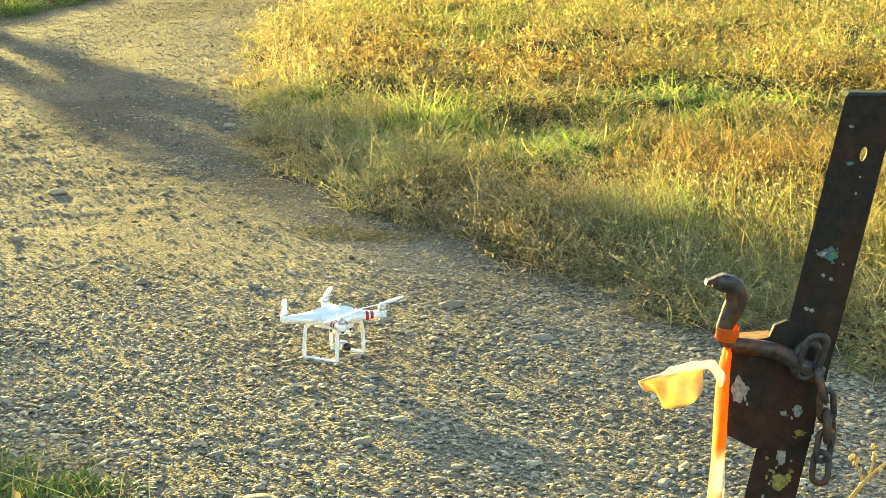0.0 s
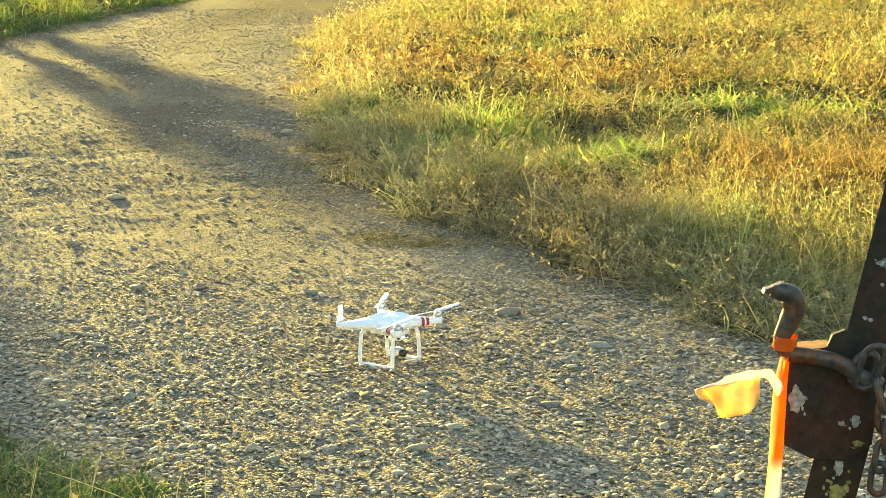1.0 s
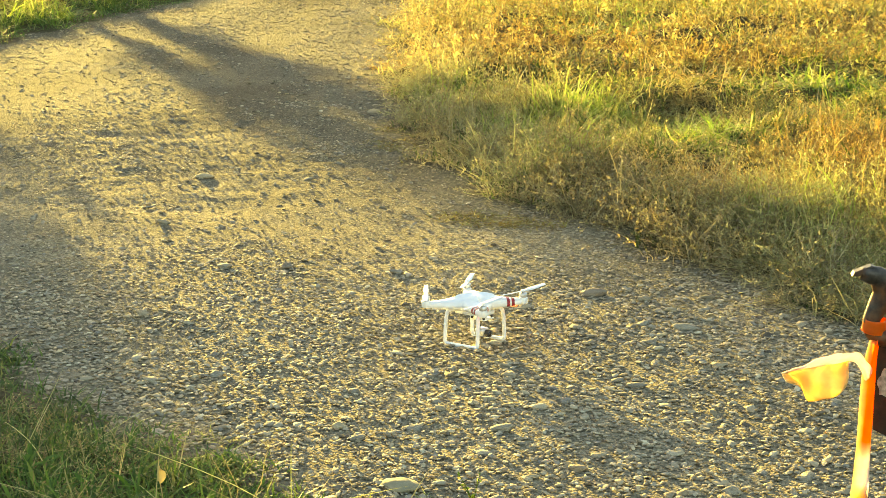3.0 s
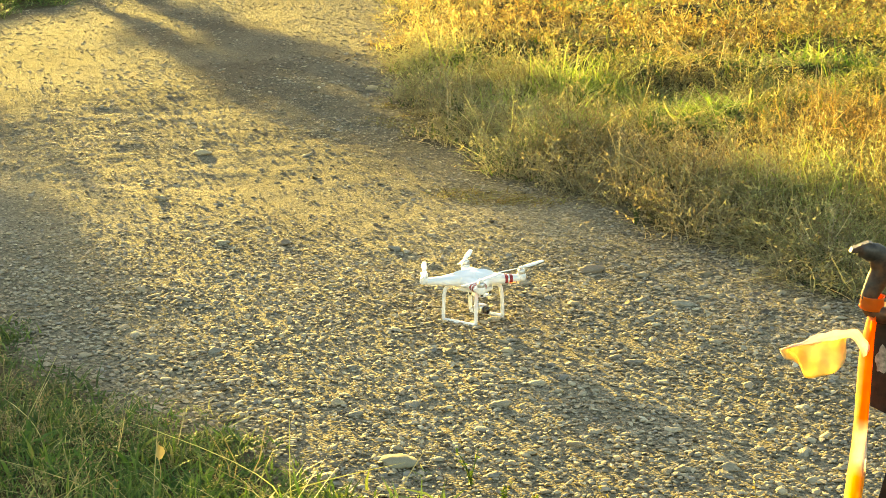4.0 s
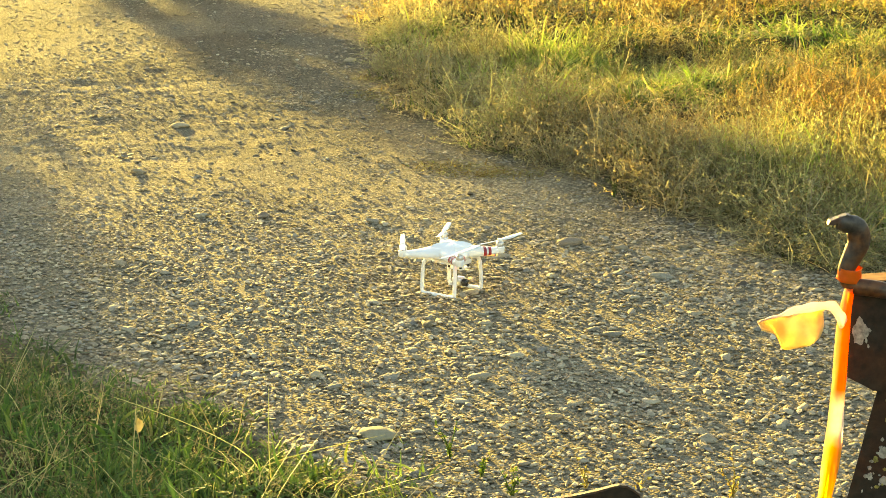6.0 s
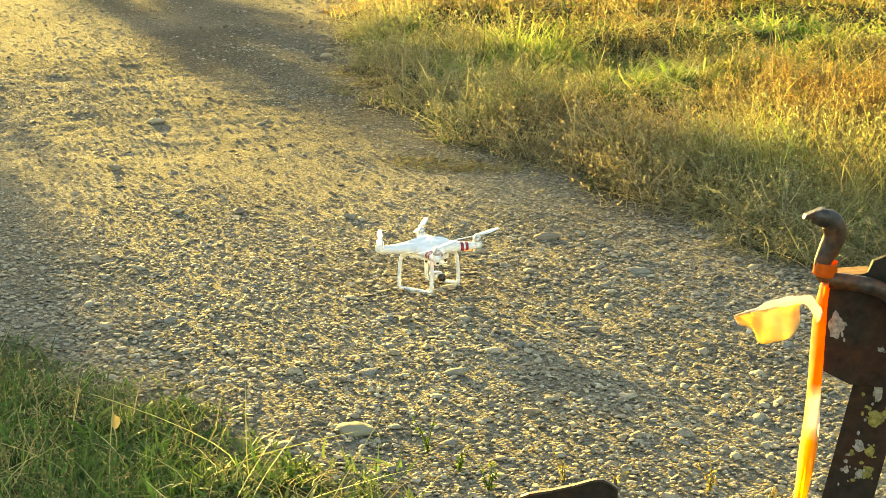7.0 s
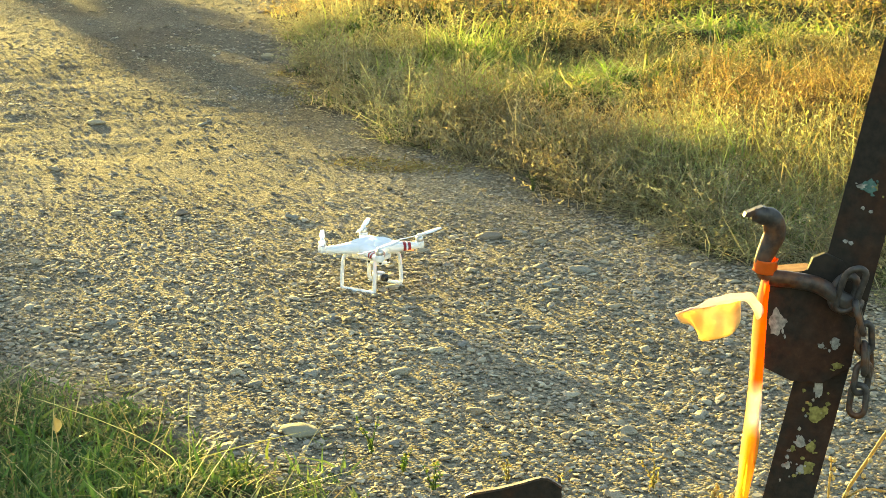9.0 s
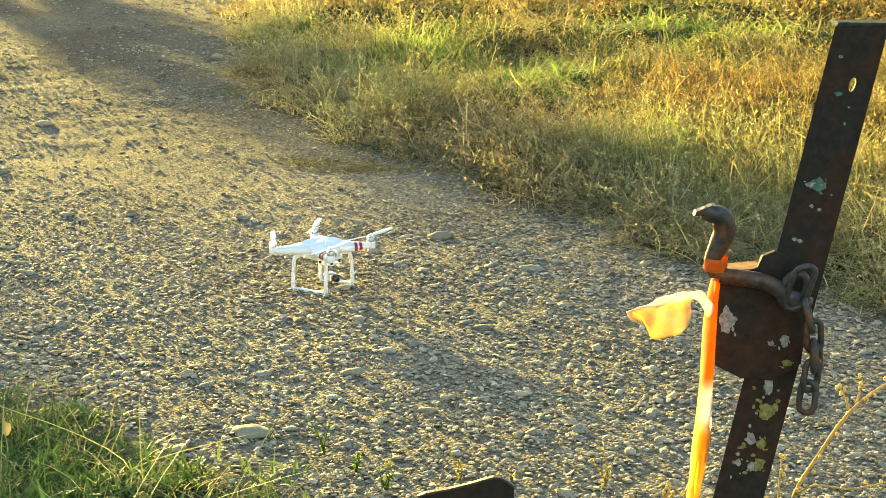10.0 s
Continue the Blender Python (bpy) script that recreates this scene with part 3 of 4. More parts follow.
def plant_out(name, shapes, n, x0, x1, y0, y1, keep, s0, s1, mat, label, category, dusty_hazed=0.5, shift=0.0, lean=0.32):
    x, y = spread(n, x0, x1, y0, y1, keep)
    s = rng.uniform(s0, s1, len(x))
    r, l, m = grass_depth(x, y)
    inside = np.maximum(np.maximum(r, l), m)
    edge = np.clip(0.55 + inside * 1.4, 0.5, 1)
    hummock = 0.25 + 1.05 * vnoise(x, y, 0.7, 51) + 0.5 * vnoise(x, y, 0.28, 52)
    size = np.stack([s, s, s * edge * hummock * rng.uniform(0.75, 1.25, len(x))], 1)
    hue = np.clip(hue_at(x, y) + shift + rng.normal(0, 0.10, len(x)), -0.5, 0.5)
    bright = rng.normal(0, 0.5, len(x)) + 0.8 * (vnoise(x, y, 0.16, 75) - 0.5)
    # paler toward the track: haze over the shaded edge, put into leaf colour
    dust_and_haze = dusty_hazed * (0.15 + 0.85 * np.exp(-np.clip(inside, 0, 9) / 0.55)) * rng.uniform(0.5, 1.0, len(x))
    return strew(name, shapes, x, y, ground_z(x, y), size, rng.uniform(0, 6.283, len(x)), rng.normal(0, lean, len(x)), mat, label, category, False, (("hue", hue), ("dust_and_haze", dust_and_haze), ("bright", bright)))


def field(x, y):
    # Plants are thinned outside a wedge fitted to the camera's view.
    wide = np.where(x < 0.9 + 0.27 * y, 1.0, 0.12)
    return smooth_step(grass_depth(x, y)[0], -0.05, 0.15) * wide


def clumps(x, y):
    """Bushes with thin, hollow places between them."""
    return 0.25 + 0.75 * smooth_step(0.6 * vnoise(x, y, 0.55, 53) + 0.4 * vnoise(x, y, 0.22, 54), 0.34, 0.56)


def greenness(x, y):
    return smooth_step(hue_at(x, y), 0.06, 0.28)


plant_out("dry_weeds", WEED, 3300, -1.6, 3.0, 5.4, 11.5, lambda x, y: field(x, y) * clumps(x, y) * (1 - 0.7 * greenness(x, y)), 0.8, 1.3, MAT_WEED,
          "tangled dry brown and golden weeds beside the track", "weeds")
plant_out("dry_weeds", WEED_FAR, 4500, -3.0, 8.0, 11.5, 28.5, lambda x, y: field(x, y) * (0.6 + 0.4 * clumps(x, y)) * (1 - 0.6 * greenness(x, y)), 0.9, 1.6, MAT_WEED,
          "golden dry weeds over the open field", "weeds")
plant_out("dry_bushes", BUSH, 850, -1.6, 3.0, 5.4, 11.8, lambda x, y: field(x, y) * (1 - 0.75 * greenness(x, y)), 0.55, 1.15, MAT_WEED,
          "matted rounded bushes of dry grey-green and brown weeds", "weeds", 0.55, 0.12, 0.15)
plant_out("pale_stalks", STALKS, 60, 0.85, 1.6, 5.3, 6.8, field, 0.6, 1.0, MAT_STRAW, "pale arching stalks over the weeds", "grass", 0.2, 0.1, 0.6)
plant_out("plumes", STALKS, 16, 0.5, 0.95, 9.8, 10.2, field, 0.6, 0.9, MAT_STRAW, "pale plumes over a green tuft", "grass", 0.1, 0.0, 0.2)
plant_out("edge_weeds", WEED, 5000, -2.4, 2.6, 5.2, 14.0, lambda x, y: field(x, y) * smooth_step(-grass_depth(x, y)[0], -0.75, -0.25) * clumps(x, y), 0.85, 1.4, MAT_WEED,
          "grey-green weeds leaning over the gravel edge, paled for haze", "weeds", 0.75, 0.2, 0.45)
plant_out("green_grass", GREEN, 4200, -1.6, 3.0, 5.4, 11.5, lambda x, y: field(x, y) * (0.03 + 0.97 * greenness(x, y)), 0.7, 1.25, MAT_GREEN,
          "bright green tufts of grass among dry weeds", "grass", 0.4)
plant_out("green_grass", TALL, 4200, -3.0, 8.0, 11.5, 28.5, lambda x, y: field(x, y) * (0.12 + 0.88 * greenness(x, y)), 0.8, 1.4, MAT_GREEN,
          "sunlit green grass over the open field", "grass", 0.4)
# a dark leaf colour here paints the shade in gaps among the weeds
plant_out("field_turf", TURF, 2200, -2.4, 3.4, 5.3, 14.0, field, 1.1, 1.8, MAT_LUSH, "low matted undergrowth, coloured dark as the shade between the weeds", "grass", 0.1, -0.15)
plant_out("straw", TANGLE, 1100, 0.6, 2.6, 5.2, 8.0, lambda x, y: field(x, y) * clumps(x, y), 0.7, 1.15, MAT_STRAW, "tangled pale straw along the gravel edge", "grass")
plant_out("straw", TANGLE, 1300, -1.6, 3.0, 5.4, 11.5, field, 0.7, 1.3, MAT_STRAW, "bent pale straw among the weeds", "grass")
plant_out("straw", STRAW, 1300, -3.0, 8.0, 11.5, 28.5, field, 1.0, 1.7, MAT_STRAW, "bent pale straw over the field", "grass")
plant_out("bank_grass", GREEN, 1700, -11.0, -4.8, 15.5, 29.0, lambda x, y: smooth_step(grass_depth(x, y)[1], 0.25, 0.6), 1.1, 1.9, MAT_GREEN,
          "bright green grass on the bank beyond the track", "grass", 0.1, 0.1)
# the darker leaf colour at the foot stands in for the bank's shade
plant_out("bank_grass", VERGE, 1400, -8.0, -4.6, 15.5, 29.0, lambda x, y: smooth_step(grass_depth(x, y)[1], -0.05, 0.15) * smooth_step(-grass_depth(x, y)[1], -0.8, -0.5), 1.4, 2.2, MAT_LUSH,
          "green grass at the bank's foot, shade put into its darker colour", "grass", 0.05, 0.3)


def verge(x, y):
    return smooth_step(grass_depth(x, y)[2], -0.02, 0.12)


plant_out("verge_grass", VERGE, 1700, -2.6, 0.2, 3.2, 6.2, verge, 0.38, 0.66, MAT_LUSH, "lush green grass on the near verge", "grass", 0.08, 0.38, 0.5)
plant_out("verge_leaves", ROSETTE, 700, -2.4, -0.2, 3.4, 5.8, lambda x, y: verge(x, y) * smooth_step(vnoise(x, y, 0.3, 64), 0.45, 0.7), 0.6, 1.2, MAT_LUSH, "broad-leaved green herbs in the near verge", "weeds", 0.05, 0.35)
plant_out("verge_turf", TURF, 2300, -2.6, 0.4, 3.2, 6.3, lambda x, y: smooth_step(grass_depth(x, y)[2], -0.10, 0.05), 0.7, 1.2, MAT_LUSH,
          "short trodden turf along the gravel edge", "grass", 0.15, 0.3)
plant_out("meadow_turf", TURF, 350, -6.0, 6.0, -6.0, 3.2, lambda x, y: np.where(np.hypot(x, y) > 0.5, 1.0, 0.0), 1.4, 2.4, MAT_LUSH, "short grass on the ground where the track is left", "grass")
plant_out("verge_straw", TANGLE, 240, -2.6, 0.2, 3.2, 6.2, lambda x, y: verge(x, y) * clumps(x, y), 0.4, 0.85, MAT_STRAW, "dry bent stalks in the verge", "grass")
plant_out("fallen_stalks", STALKS, 85, -2.4, -0.4, 3.4, 5.5, lambda x, y: smooth_step(grass_depth(x, y)[2], 0.1, 0.35), 0.7, 1.1, MAT_STRAW, "long pale fallen stalks over the near verge", "grass", 0.2, 0.1)
plant_out("verge_weeds", WEED, 330, -2.6, 0.3, 3.2, 6.2, lambda x, y: verge(x, y) * (1.2 - clumps(x, y)), 0.4, 0.8, MAT_WEED, "matted brownish weeds in the near verge", "weeds", 0.5, -0.1)
plant_out("low_sprouts", TURF, 1500, -1.2, 0.7, 3.5, 4.8, lambda x, y: smooth_step(grass_depth(x, y)[2], -0.42, -0.08) * smooth_step(vnoise(x, y, 0.22, 61), 0.62, 0.78), 0.35, 0.7, MAT_GREEN,
          "low olive sprouts creeping into the gravel", "weeds")


# ---- unseen trees, added toward the sun to cast the long shade over the track ----
def plan_at(s, a):
    """A place by its distance across and along the way to the sun."""
    return s * SUN_Y + a * SUN_X, -s * SUN_X + a * SUN_Y


def tree(x, y, height, half, low, leaves, seed, label, dense_to=99.0):
    r = random.Random(seed)
    z0 = gz(x, y) - 0.05
    t = thing("tree", (x, y, z0), label, "tree")
    bm = tube([(0, 0, 0), (0.03, 0.02, height * 0.3), (-0.03, 0.04, height * 0.62), (0.02, 0, height * 0.95)], [0.11, 0.085, 0.055, 0.012], 9)
    tips = []
    for k in range(26):
        h = low + (height - low) * (k + 0.5) / 26
        q = k * 2.4
        w = half * math.sin(math.pi * min(0.95, 0.22 + 0.75 * (h - low) / (height - low))) * r.uniform(0.7, 1.05)
        e = Vector((math.cos(q) * w, math.sin(q) * w, h + r.uniform(0.1, 0.5)))
        tube([(0, 0, h - 0.2), e * 0.5 + Vector((0, 0, (h - 0.2) * 0.5)), e], [0.03, 0.02, 0.006], 5, bm=bm)
        tips.append((Vector((0, 0, h)), e))
    part("trunk", bm, MAT_BARK, t)
    v, f = [], []
    soft = 0.10 + 0.07 * half
    for _ in range(leaves):
        a, e = r.choice(tips)
        p = a.lerp(e, r.uniform(0.25, 1.08)) + Vector((r.gauss(0, soft), r.gauss(0, soft), r.gauss(0, soft)))
        # leaves above dense_to are mostly dropped so the shade falls thinner
        if p.z > dense_to and r.random() < 0.88:
            continue
        d = Vector((r.gauss(0, 1), r.gauss(0, 1), r.gauss(0, 1))).normalized()
        s = d.orthogonal().normalized()
        k = r.uniform(0.08, 0.15)
        b = len(v)
        v += [p - d * k, p + s * k * 0.5, p + d * k, p - s * k * 0.5]
        f += [(b, b + 1, b + 2), (b, b + 2, b + 3)]
    crown = new("crown", mesh_of("crown", np.array([w[:] for w in v]), np.array(f), MAT_LUSH, False))
    crown.parent = t
    return t


tree(*plan_at(3.78, 34.0), 5.4, 0.55, 1.15, 640, 5, "tall slender leafy tree, its top half bare", 2.75)
tree(*plan_at(3.72, 33.2), 3.6, 0.27, 0.3, 230, 7, "slender leafy sapling standing beyond the track")
tree(*plan_at(3.05, 33.6), 3.5, 0.50, 1.40, 300, 6, "small round-crowned leafy tree standing beyond the track", 2.45)
tree(*plan_at(-1.02, 36.0), 6.4, 2.35, 0.4, 16000, 8, "broad leafy tree standing beyond the track")
tree(*plan_at(-0.2, 24.0), 4.4, 1.25, 0.2, 9000, 9, "round bushy tree standing beside the bank")


# ---- the landed drone ----
def build_drone():
    x0, y0 = -0.402, 5.995
    drop = 0.006
    d = thing("drone", (x0, y0, gz(x0, y0) + 0.006 - drop), "white quadcopter drone landed on the gravel track", "drone")
    d.rotation_euler = (0, 0, radians(-32))
    R = 0.176
    bm = bmesh.new()
    for k in range(4):
        q = radians(45 + 90 * k)
        ax, ay = math.cos(q), math.sin(q)
        rings = []
        for i in range(15):
            t = i / 14
            r = t * (R + 0.012)
            w = 0.0145 + 0.070 * (1 - t) ** 1.65
            hh = 0.0125 + 0.022 * (1 - t) ** 1.6
            zc = 0.151 + 0.006 * (1 - t) - 0.004 * math.sin(t * 3.1)
            ring = []
            for j in range(16):
                b = 2 * math.pi * j / 16
                cy, cz = math.cos(b), math.sin(b)
                cy = math.copysign(abs(cy) ** 0.75, cy)
                cz = math.copysign(abs(cz) ** 0.85, cz) * (1.0 if cz > 0 else 0.8)
                end = 1.0 if i < 13 else (0.86 if i == 13 else 0.4)
                ring.append(bm.verts.new((ax * r - ay * cy * w * end, ay * r + ax * cy * w * end, zc + cz * hh * end)))
            rings.append(ring)
        for a, b in zip(rings, rings[1:]):
            for j in range(16):
                bm.faces.new((a[j], a[(j + 1) % 16], b[(j + 1) % 16], b[j]))
        bm.faces.new(rings[-1])
    shell = part("shell", bm, MAT_SHELL, d, "glossy white plastic body with four arms")
    bm = bmesh.new()
    box(bm, (-0.062, -0.04, 0.112), (0.062, 0.04, 0.132), bevel=0.008)
    part("belly_panel", bm, MAT_SHELL, shell)
    bm = bmesh.new()
    box(bm, (-0.094, -0.026, 0.132), (-0.05, 0.026, 0.162), bevel=0.007)
    part("battery", bm, MAT_SHELL, d, "white battery pack in the rear of the body")
    # stickers round the two front arms
    for side in (1, -1):
        q = radians(45 * side)
        ax, ay = math.cos(q), math.sin(q)
        for r0 in (0.112, 0.130):
            bm = bmesh.new()
            rings = []
            for r in (r0, r0 + 0.011):
                t = r / (R + 0.012)
                w = 0.0145 + 0.070 * (1 - t) ** 1.65 + 0.0012
                hh = 0.0125 + 0.022 * (1 - t) ** 1.6 + 0.0012
                zc = 0.151 + 0.006 * (1 - t) - 0.004 * math.sin(t * 3.1)
                ring = []
                for j in range(24):
                    b = 2 * math.pi * j / 24
                    cy = math.copysign(abs(math.cos(b)) ** 0.75, math.cos(b))
                    cz = math.copysign(abs(math.sin(b)) ** 0.85, math.sin(b)) * (1.0 if math.sin(b) > 0 else 0.8)
                    ring.append(bm.verts.new((ax * r - ay * cy * w, ay * r + ax * cy * w, zc + cz * hh)))
                rings.append(ring)
            for j in range(24):
                bm.faces.new((rings[0][j], rings[0][(j + 1) % 24], rings[1][(j + 1) % 24], rings[1][j]))
            part("stripe", bm, MAT_RED, shell, "dark red stripe sticker")
    # motors, propellers, arm lights
    turn = {45: 84, -45: 90, 135: 116, -135: 127}
    for a, prop in turn.items():
        q = radians(a)
        mx, my = R * math.cos(q), R * math.sin(q)
        cup = tube([(mx, my, 0.142), (mx, my, 0.146), (mx, my, 0.163), (mx, my, 0.166)], [0.013, 0.0162, 0.0162, 0.015], 20)
        motor = part("motor", cup, MAT_SHELL, d, "round motor pod at the arm's end")
        bm = tube([(mx, my, 0.1655), (mx, my, 0.168), (mx, my, 0.181), (mx, my, 0.184)], [0.0125, 0.0138, 0.0138, 0.010], 20)
        part("motor_bell", bm, MAT_SILVER, motor, "bare aluminium motor bell")
        bm = tube([(mx, my, 0.183), (mx, my, 0.187), (mx, my, 0.192), (mx, my, 0.195)], [0.006, 0.0095, 0.008, 0.003], 14)
        p = radians(prop)
        ux, uy = math.cos(p), math.sin(p)
        for sgn in (1, -1):
            rows = []
            for i in range(9):
                t = i / 8
                r = 0.006 + 0.113 * t
                c = 0.004 + 0.0075 * math.sin(min(1, t * 2.2) * 1.57) * (1 - 0.55 * t)
                tw = radians(24 - 17 * t)
                row = []
                for wq, up_ in ((-1, 0.0), (-0.2, 0.0011), (1, 0.0)):
                    off = c * wq
                    row.append((mx + sgn * (ux * r - uy * off * math.cos(tw)), my + sgn * (uy * r + ux * off * math.cos(tw)), 0.1895 + off * math.sin(tw) * 0.7 + up_ + 0.004 * t * t))
                rows.append(row)
            topv = [[bm.verts.new((x, y, z + 0.0008)) for x, y, z in row] for row in rows]
            lowv = [[bm.verts.new((x, y, z - 0.0008)) for x, y, z in row] for row in rows]
            for i in range(8):
                for j in range(2):
                    bm.faces.new((topv[i][j], topv[i][j + 1], topv[i + 1][j + 1], topv[i + 1][j]))
                    bm.faces.new((lowv[i][j], lowv[i + 1][j], lowv[i + 1][j + 1], lowv[i][j + 1]))
                bm.faces.new((topv[i][0], topv[i + 1][0], lowv[i + 1][0], lowv[i][0]))
                bm.faces.new((topv[i][2], lowv[i][2], lowv[i + 1][2], topv[i + 1][2]))
            bm.faces.new((topv[8][0], topv[8][1], topv[8][2], lowv[8][2], lowv[8][1], lowv[8][0]))
            bm.faces.new((topv[0][0], lowv[0][0], lowv[0][1], lowv[0][2], topv[0][2], topv[0][1]))
        part("propeller", bm, MAT_PROP, d, "two-bladed white propeller at rest")
        bm = bmesh.new()
        lx, ly = 0.142 * math.cos(q), 0.142 * math.sin(q)
        box(bm, (-0.012, -0.006, 0.1335), (0.012, 0.006, 0.1415), Matrix.Translation((lx, ly, 0)) @ pose(0, 0, 0, 0, 0, a), 0.002)
        part("arm_light", bm, MAT_LED if abs(a) == 45 else MAT_SHELL, d, "small red light under the arm" if abs(a) == 45 else "white light cover under the arm")
    # landing gear: two loops
    for sgn in (1, -1):
        line = smooth_line([(0.050, sgn * 0.054, 0.137), (0.0645, sgn * 0.069, 0.129), (0.0695, sgn * 0.0765, 0.110), (0.071, sgn * 0.081, 0.06), (0.071, sgn * 0.083, drop + 0.010)], 5)
        rear = [Vector((-p.x, p.y, p.z)) for p in line]
        foot = [Vector((x, sgn * 0.0835, drop + 0.005)) for x in (0.066, 0.03, 0, -0.03, -0.066)]
        bm = tube(line + foot + rear[::-1], [0.0125, 0.0115, 0.0105, 0.0095, 0.0088, 0.0082] + [0.0070] * (len(line) * 2 + len(foot) - 12) + [0.0082, 0.0088, 0.0095, 0.0105, 0.0115, 0.0125], 12)
        gear = part("landing_leg", bm, MAT_SHELL, d, "white U-shaped landing leg")
        for px in (-0.062, 0.062):
            bm = bmesh.new()
            box(bm, (px - 0.011, sgn * 0.0835 - 0.006, drop - 0.003), (px + 0.011, sgn * 0.0835 + 0.006, drop + 0.001), bevel=0.0015)
            part("foot_pad", bm, MAT_SHELL, gear)
    # camera under the nose
    bm = bmesh.new()
    box(bm, (0.0, -0.03, 0.098), (0.062, 0.03, 0.102), bevel=0.0015)
    gimbal = part("gimbal", bm, MAT_SHELL, d, "white damper plate carrying the camera")
    for px, py in ((0.006, -0.024), (0.006, 0.024), (0.056, -0.024), (0.056, 0.024)):
        bm = tube([(px, py, 0.101), (px, py, 0.104), (px, py, 0.109), (px, py, 0.113)], [0.003, 0.0048, 0.0048, 0.003], 10)
        part("damper", bm, MAT_BLACK, gimbal, "black rubber damper")
    bm = tube(smooth_line([(0.02, 0, 0.098), (0.012, 0.0, 0.085), (0.008, 0.012, 0.07), (0.012, 0.026, 0.055), (0.028, 0.028, 0.052)], 4), 0.0062, 8)
    part("gimbal_arm", bm, MAT_BLACK, gimbal, "black bent gimbal arm")
    bm = bmesh.new()
    box(bm, (0.012, -0.02, 0.034), (0.05, 0.02, 0.066), bevel=0.008)
    cam_body = part("camera_body", bm, MAT_SILVER, d, "small silver camera")
    bm = tube([(0.048, 0, 0.048), (0.052, 0, 0.048), (0.066, 0, 0.048), (0.068, 0, 0.048)], [0.011, 0.014, 0.014, 0.012], 18)
    part("lens_barrel", bm, MAT_BLACK, cam_body, "black lens barrel")
    bm = tube([(0.0675, 0, 0.048), (0.0685, 0, 0.048), (0.0695, 0, 0.048)], [0.010, 0.0095, 0.004], 16)
    part("lens", bm, MAT_GLASS, cam_body, "dark lens glass")
    return d


build_drone()

# ---- the leaning iron post ----
PY = 2.45


def on_post(u, z):
    """The x of a place u metres right of the post's left edge at height z."""
    return 0.2943 + 0.2063 * z + u


def build_post():
    base = gz(0.30, PY)
    p = thing("iron_post", (0.0, 0.0, 0.0), "leaning dark rusty angle-iron post with flaking paint", "post")
    w, top, bot = 0.0765, 1.322, base - 0.15
    bm = bmesh.new()
    # an angle iron: front web and a flange turned back, cut from one outline, with a bolt hole through the web
    outline = [(0, 0), (w, 0), (w, 0.040), (w - 0.007, 0.040), (w - 0.007, 0.007), (0.006, 0.007), (0.0036, 0.0042), (0.0008, 0.001)]
    hole = 1.239
    levels = [bot, 0.3, 0.6, 0.9, 1.1, hole - 0.014, hole - 0.006, hole + 0.006, hole + 0.014, top]
    loops = [[bm.verts.new((on_post(u, z), PY + q, z)) for u, q in outline] for z in levels]
    for a, b in zip(loops, loops[1:]):
        for i in range(8):
            if (a is loops[6] or a is loops[5] or a is loops[7]) and i in (0, 4):
                continue
            bm.faces.new((a[i], a[(i + 1) % 8], b[(i + 1) % 8], b[i]))
    bm.faces.new(loops[0])
    bm.faces.new(loops[-1][::-1])
    # the web round the hole, front and back, and the hole's rim
    cu, ru, rz = 0.046, 0.0050, 0.0105
    rims = []
    for q, i0, i1 in ((0.0, 0, 1), (0.007, 5, 4)):
        ring = [bm.verts.new((on_post(cu + ru * math.cos(t), hole + rz * math.sin(t)), PY + q, hole + rz * math.sin(t))) for t in
                (2 * math.pi * k / 12 for k in range(12))]
        rims.append(ring)
        left = [loops[k][i0] for k in (5, 6, 7, 8)]
        right = [loops[k][i1] for k in (5, 6, 7, 8)]
        # ring order: 0 right, 3 top, 6 left, 9 bottom
        bm.faces.new((right[1], right[2], ring[1], ring[0], ring[11]))
        bm.faces.new((right[2], right[3], ring[2], ring[1]))
        bm.faces.new((right[3], left[3], ring[4], ring[3], ring[2]))
        bm.faces.new((left[3], left[2], ring[5], ring[4]))
        bm.faces.new((left[2], left[1], ring[7], ring[6], ring[5]))
        bm.faces.new((left[1], left[0], ring[8], ring[7]))
        bm.faces.new((left[0], right[0], ring[10], ring[9], ring[8]))
        bm.faces.new((right[0], right[1], ring[11], ring[10]))
    for k in range(12):
        bm.faces.new((rims[0][k], rims[0][(k + 1) % 12], rims[1][(k + 1) % 12], rims[1][k]))
    part("angle_bar", bm, MAT_RUST, p, smooth=False)
    # bent lip at the top
    bm = slab([(on_post(0.0, top) + 0.001, top + 0.0005), (on_post(w, top) + 0.004, top + 0.0005), (on_post(w, top) + 0.004, top + 0.005), (on_post(0.0, top) + 0.004, top + 0.006)],
              PY - 0.002, PY + 0.036, bevel=0.001)
    part("top_lip", bm, MAT_LIP, p, "worn grey-green lip across the top", False)
    # bracket plate in front of the web
    plate = [(0.4085, 0.955), (0.4125, 0.824), (0.452, 0.804), (0.498, 0.800), (0.540, 0.826), (0.548, 0.93), (0.520, 0.985), (0.494, 0.9975), (0.476, 0.990), (0.470, 0.972)]
    bm = slab(plate, PY - 0.014, PY - 0.003, bevel=0.0015)
    part("bracket_plate", bm, MAT_RUST, p, "rust-brown iron bracket plate", False)
    # top ledge, its sunlit orange put into the rust colour
    bm = slab([(0.412, 0.957), (0.476, 0.962), (0.476, 0.972), (0.412, 0.967)], PY - 0.012, PY + 0.03, bevel=0.001)
    part("ledge", bm, MAT_SUNLIT_RUST, p, "folded top edge of the bracket, sunlight painted into its rust", False)
